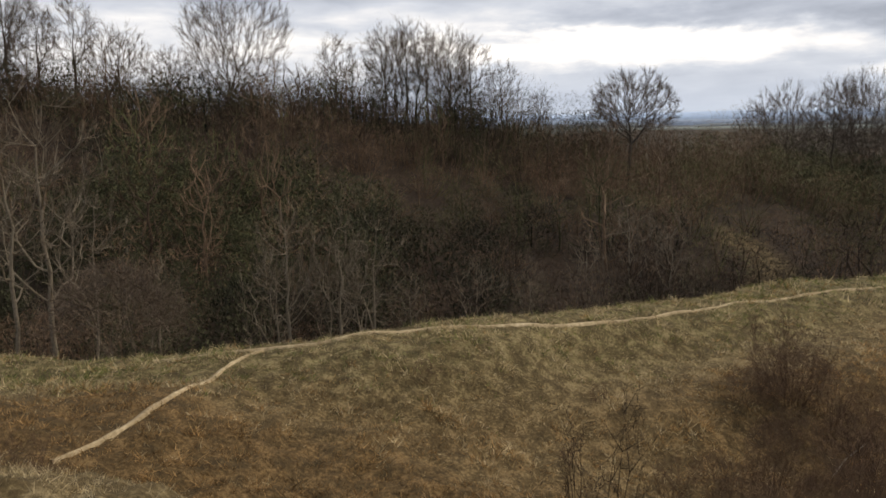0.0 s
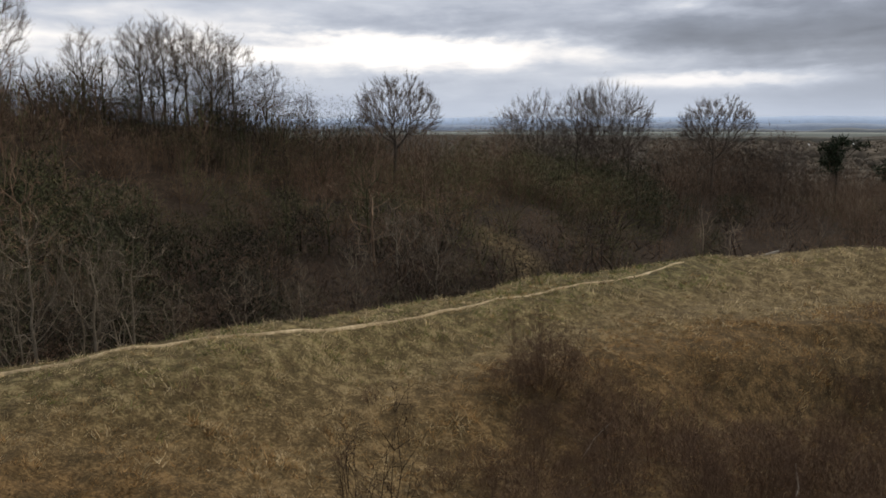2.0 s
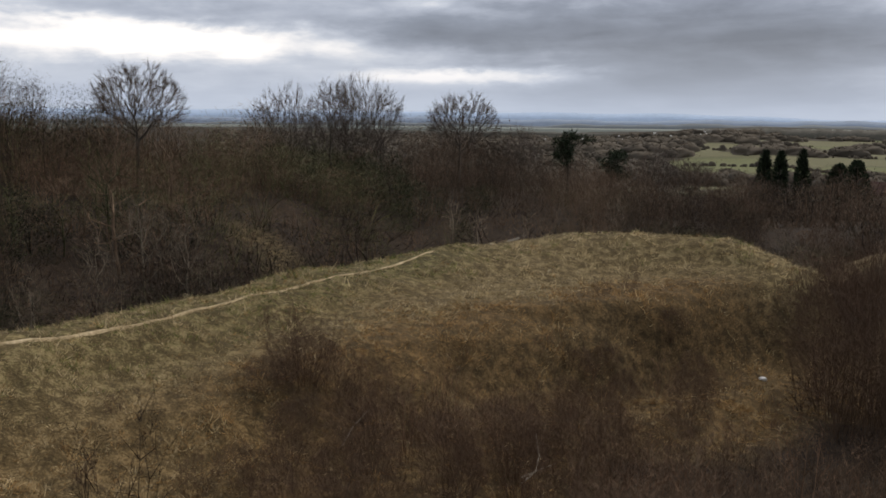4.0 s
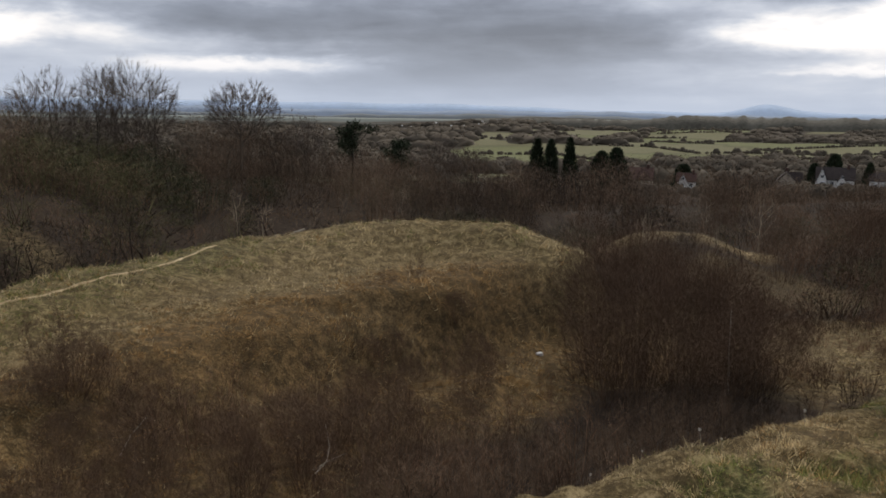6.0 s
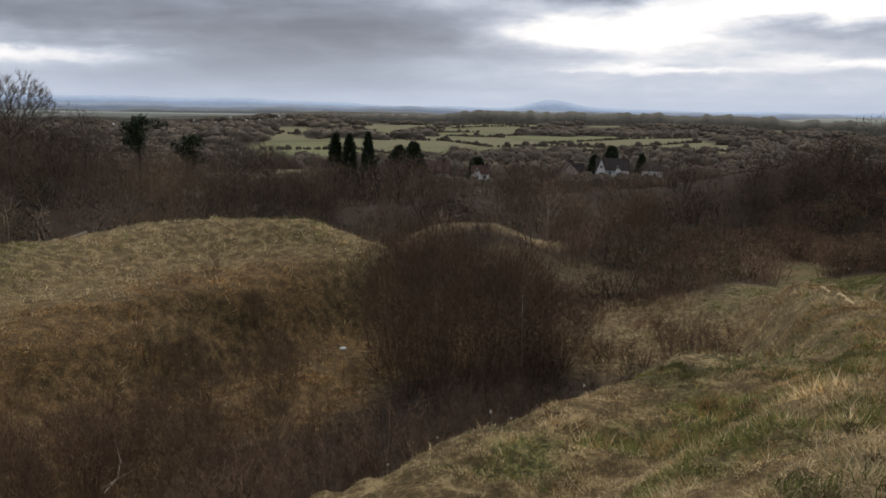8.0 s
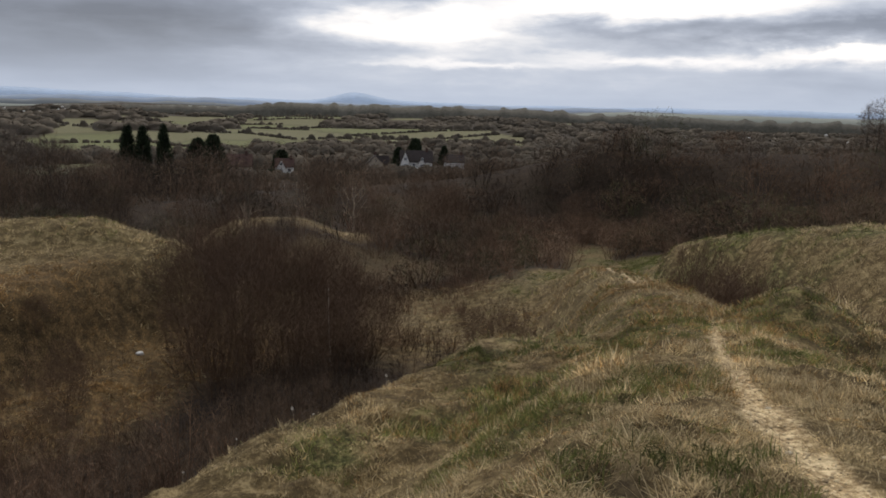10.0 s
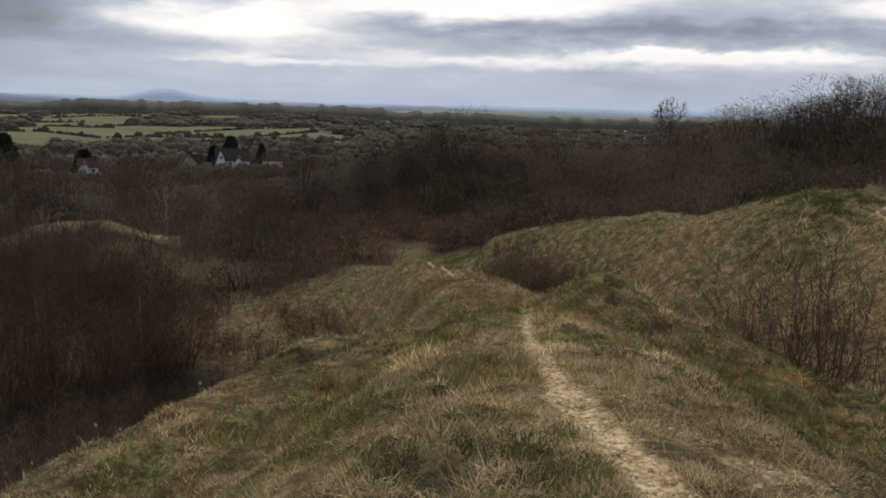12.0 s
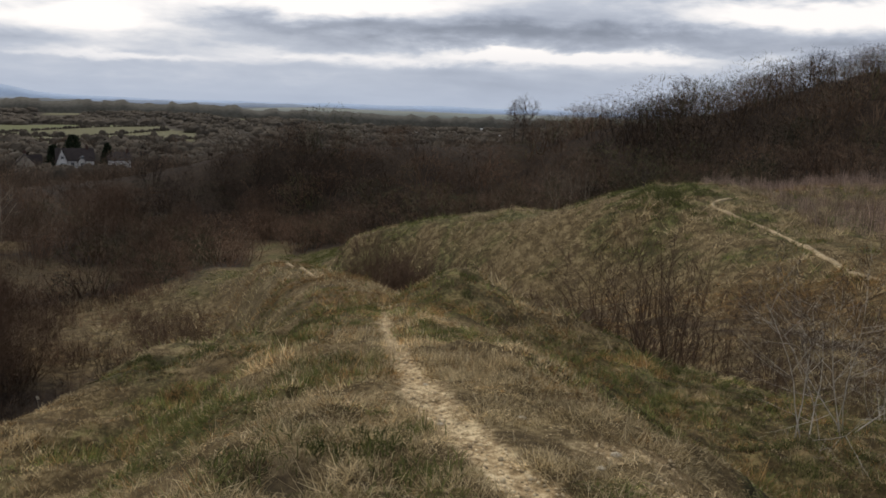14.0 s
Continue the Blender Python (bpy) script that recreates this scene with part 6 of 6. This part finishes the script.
def far_hills():
    """Hills on the horizon, so far off that they never shift. Their colours carry the haze."""
    def ridge(name, dist, profile, col, label, low=0.84, high=1.13, grain=0.03, haze_glow=0.55):
        az = np.radians(np.linspace(-60, 150, 1681))
        el = profile(np.degrees(az))
        top = 1.6 + dist * np.tan(np.radians(el))
        v, n = [], len(az)
        for d, z in ((dist, np.full(n, -80.0)), (dist, top * 0.5 - 23), (dist + 60, top), (dist + 240, np.full(n, -80.0))):
            v.append(np.stack([d * np.sin(az), d * np.cos(az), z], 1))
        i = np.arange(n - 1)
        f = np.concatenate([np.stack([r * n + i, r * n + i + 1, (r + 1) * n + i + 1, (r + 1) * n + i], 1) for r in range(3)])
        # distance haze is painted in: bluer, paler colours further off, plus an added glow
        m_ = mottled(name + "_hazed_land", tuple(c * low for c in col), tuple(c * high for c in col), scale=grain * 0.15, fine=grain, bump=0)
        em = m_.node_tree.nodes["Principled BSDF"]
        em.inputs["Emission Color"].default_value, em.inputs["Emission Strength"].default_value = (*col, 1), haze_glow
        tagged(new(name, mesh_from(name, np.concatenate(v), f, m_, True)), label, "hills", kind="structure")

    def bump(a, at, wide):
        return np.exp(-((a - at) / wide) ** 2)

    def treetops(a, size, seed):
        return fbm(a, a * 0 + seed, size, seed, 3)

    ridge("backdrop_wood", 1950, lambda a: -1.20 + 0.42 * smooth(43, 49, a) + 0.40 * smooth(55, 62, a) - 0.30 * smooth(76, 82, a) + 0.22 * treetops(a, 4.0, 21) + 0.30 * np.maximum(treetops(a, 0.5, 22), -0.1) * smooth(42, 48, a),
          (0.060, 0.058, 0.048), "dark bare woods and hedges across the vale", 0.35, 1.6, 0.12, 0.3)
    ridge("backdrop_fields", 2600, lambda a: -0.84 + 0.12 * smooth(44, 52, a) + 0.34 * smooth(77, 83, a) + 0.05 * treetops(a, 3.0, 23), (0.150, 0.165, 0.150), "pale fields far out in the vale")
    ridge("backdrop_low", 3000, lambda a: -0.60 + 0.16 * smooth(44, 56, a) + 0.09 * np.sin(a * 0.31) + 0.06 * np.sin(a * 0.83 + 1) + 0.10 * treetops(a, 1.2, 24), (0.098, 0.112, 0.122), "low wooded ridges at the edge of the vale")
    ridge("backdrop_mid", 3700, lambda a: -0.27 + 0.06 * np.sin(a * 0.23 + 2) + 0.05 * np.sin(a * 0.71) + 0.025 * np.sin(a * 2.3), (0.165, 0.205, 0.265), "far ridges across the vale, haze painted on as blue-grey")
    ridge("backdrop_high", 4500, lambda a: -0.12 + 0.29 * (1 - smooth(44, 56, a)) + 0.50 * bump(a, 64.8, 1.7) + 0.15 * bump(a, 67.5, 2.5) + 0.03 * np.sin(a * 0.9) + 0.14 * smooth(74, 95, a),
          (0.27, 0.345, 0.455), "hills on the horizon painted pale blue with haze, one rounded summit")


far_hills()


# ---- small things ----
def lump(name, x, y, size, mat_, label, category, seed, lift=0.3):
    bm = bmesh.new()
    bmesh.ops.create_icosphere(bm, subdivisions=2, radius=0.5)
    rnd = random.Random(seed)
    for v in bm.verts:
        v.co = Vector((v.co.x * size[0], v.co.y * size[1], v.co.z * size[2])) * rnd.uniform(0.8, 1.15)
    me = bpy.data.meshes.new(name)
    bm.to_mesh(me)
    bm.free()
    me.materials.append(mat_)
    ob = tagged(new(name, me), label, category)
    z = float(height(np.array([x]), np.array([y]))[0])
    ob.matrix_basis = pose(x, y, z + size[2] * lift, 0, 0, rnd.uniform(0, 360))
    return ob


def small_things():
    rnd = random.Random(31)
    for x, y, s in ((13.7, -5.45, 0.16), (6.58, 0.33, 0.06), (9.6, -3.6, 0.07), (5.0, -1.75, 0.05), (5.6, -2.0, 0.06), (4.7, -2.1, 0.05), (6.3, -1.5, 0.05),
                    (11.4, -3.4, 0.06), (7.5, -2.6, 0.05), (8.3, 0.9, 0.05), (5.4, 1.2, 0.05), (6.1, -0.9, 0.05), (7.6, -0.85, 0.05)):
        lump("stone", x, y, (s * 1.3, s, s * 0.7), CHALK, "small pale chalky stone lying in the grass", "stone", rnd.random(), 0.12)
    lump("litter", 29.2, 23.2, (0.36, 0.20, 0.18), PAPER, "crumpled white plastic litter on the bank", "litter", 5, 0.45)
    lump("chalk_block", 24.6, 37.8, (0.5, 0.25, 0.12), CHALK, "pale chalk block lying on the grassy top", "rock", 6)
    # fallen log and bleached branches
    def branch(name, pts, r, label):
        p = np.array([pts], float)
        p[0, :, 2] += height(p[0, :, 0], p[0, :, 1])
        v, f = tubes(p, np.array([np.linspace(r, r * 0.45, len(pts))]), 7)
        tagged(new(name, mesh_from(name, v, f, DEADWOOD, True)), label, "branch")

    branch("log", [(25.2, 38.2, 0.04), (25.8, 37.9, 0.08), (26.3, 37.7, 0.12)], 0.11, "short grey log lying in the grass")
    branch("dead_branch", [(10.4, 14.3, 0.5), (10.9, 14.5, 0.75), (11.3, 14.9, 1.0), (11.4, 15.2, 1.3)], 0.02, "thin bleached dead branch leaning out of briars")
    branch("dead_branch", [(10.6, 14.6, 0.5), (11.2, 14.8, 0.7), (11.9, 15.0, 0.75)], 0.018, "thin bleached dead branch lying on briars")
    branch("dead_branch", [(7.6, 18.0, 0.1), (8.0, 18.3, 0.4), (8.5, 18.5, 0.75)], 0.02, "thin bleached dead branch lying on briars")
    branch("dead_branch", [(29.6, 14.2, 0.2), (29.65, 14.3, 1.6), (29.6, 14.3, 3.4)], 0.04, "pale bare stem standing in the thorn clump")


def dried_stalks():
    """Dead flower stalks with pale seed heads standing on the brow."""
    pattern = tagged(new("dried_flower_stalk"), "thin dead flower stalk with a pale seed head", "dead plant", "dried stalks on the brow")
    line = np.array([[[0, 0, -0.05], [0.02, 0, 0.18], [0.0, 0.03, 0.36]]])
    child("stem", mesh_from("stem", *tubes(line, np.array([[0.004, 0.003, 0.002]]), 5), DEADWOOD, True), pattern)
    rng = np.random.default_rng(77)
    d = unit(rng.normal(size=(46, 3)) + [0, 0, 0.6])
    base = np.tile([[0.0, 0.03, 0.35]], (46, 1))
    child("seed_head", mesh_from("seed_head", *spikes(base, base + d * rng.uniform(0.03, 0.055, (46, 1)), np.full(46, 0.010), rng), PALE_SEED), pattern, "pale feathery seed head")
    put_all(pattern, [(x, y, size, turn, size) for x, y, size, turn in ((9.98, 4.88, 0.75, 0.3), (8.15, 5.30, 0.55, 2.0), (9.07, 5.20, 0.5, 4.0), (11.57, 4.19, 0.8, 1.1), (10.2, 4.70, 0.5, 5.2))])


def path_gravel():
    """Small chalk pieces trodden into the near path and the bare patches beside it."""
    rng = np.random.default_rng(41)
    line = np.array(TRACKS[0][0], float)
    n = 2600
    at = rng.uniform(1.2, 14.5, n)
    x, y = at + rng.normal(size=n) * 0.01, np.interp(at, line[:, 0], line[:, 1]) + rng.normal(size=n) * 0.17
    x2, y2 = rng.normal(4.9, 0.5, 900), rng.normal(-2.2, 0.4, 900)
    x, y = np.concatenate([x, x2]), np.concatenate([y, y2])
    ok = covers(x, y)["bare"] > 0.25
    x, y = x[ok], y[ok]
    bm = bmesh.new()
    bmesh.ops.create_icosphere(bm, subdivisions=1, radius=1.0)
    base = np.array([v.co[:] for v in bm.verts])
    face = np.array([[v.index for v in f.verts] for f in bm.faces])
    bm.free()
    s = rng.uniform(0.005, 0.017, len(x)) * np.where(rng.random(len(x)) < 0.06, 1.9, 1.0)
    v = base[None] * rng.uniform(0.6, 1.2, (len(x), len(base), 1)) * (s[:, None] * np.array([1.3, 1.0, 0.6]))[:, None] + np.stack([x, y, height(x, y) + s * 0.2], 1)[:, None]
    f = face[None] + (np.arange(len(x)) * len(base))[:, None, None]
    me = mesh_from("gravel", v.reshape(-1, 3), f.reshape(-1, 3), GRAVEL)
    tint_by(me, np.repeat(np.clip(rng.normal(size=len(x)) * 0.25, -0.6, 0.3), len(base)))
    tagged(new("gravel", me), "loose pale chalk gravel trodden into the path", "gravel", kind="stuff")


GRAVEL = mottled("chalk_gravel", (0.30, 0.21, 0.115), (0.80, 0.65, 0.40), per="island", spread=0.6, scale=8.0, bump=0)
path_gravel()
PAPER = mottled("white_plastic", (0.70, 0.70, 0.68), (0.85, 0.85, 0.83), rough=0.5, scale=4.0, bump=0.2)
DEADWOOD = mottled("bleached_wood", (0.26, 0.225, 0.175), (0.50, 0.45, 0.36), scale=4.0, fine=40.0, bump=0.4)
small_things()
PALE_SEED = mottled("pale_seed_heads", (0.50, 0.46, 0.38), (0.74, 0.70, 0.62), per="island", spread=0.6, scale=8.0, bump=0)
dried_stalks()
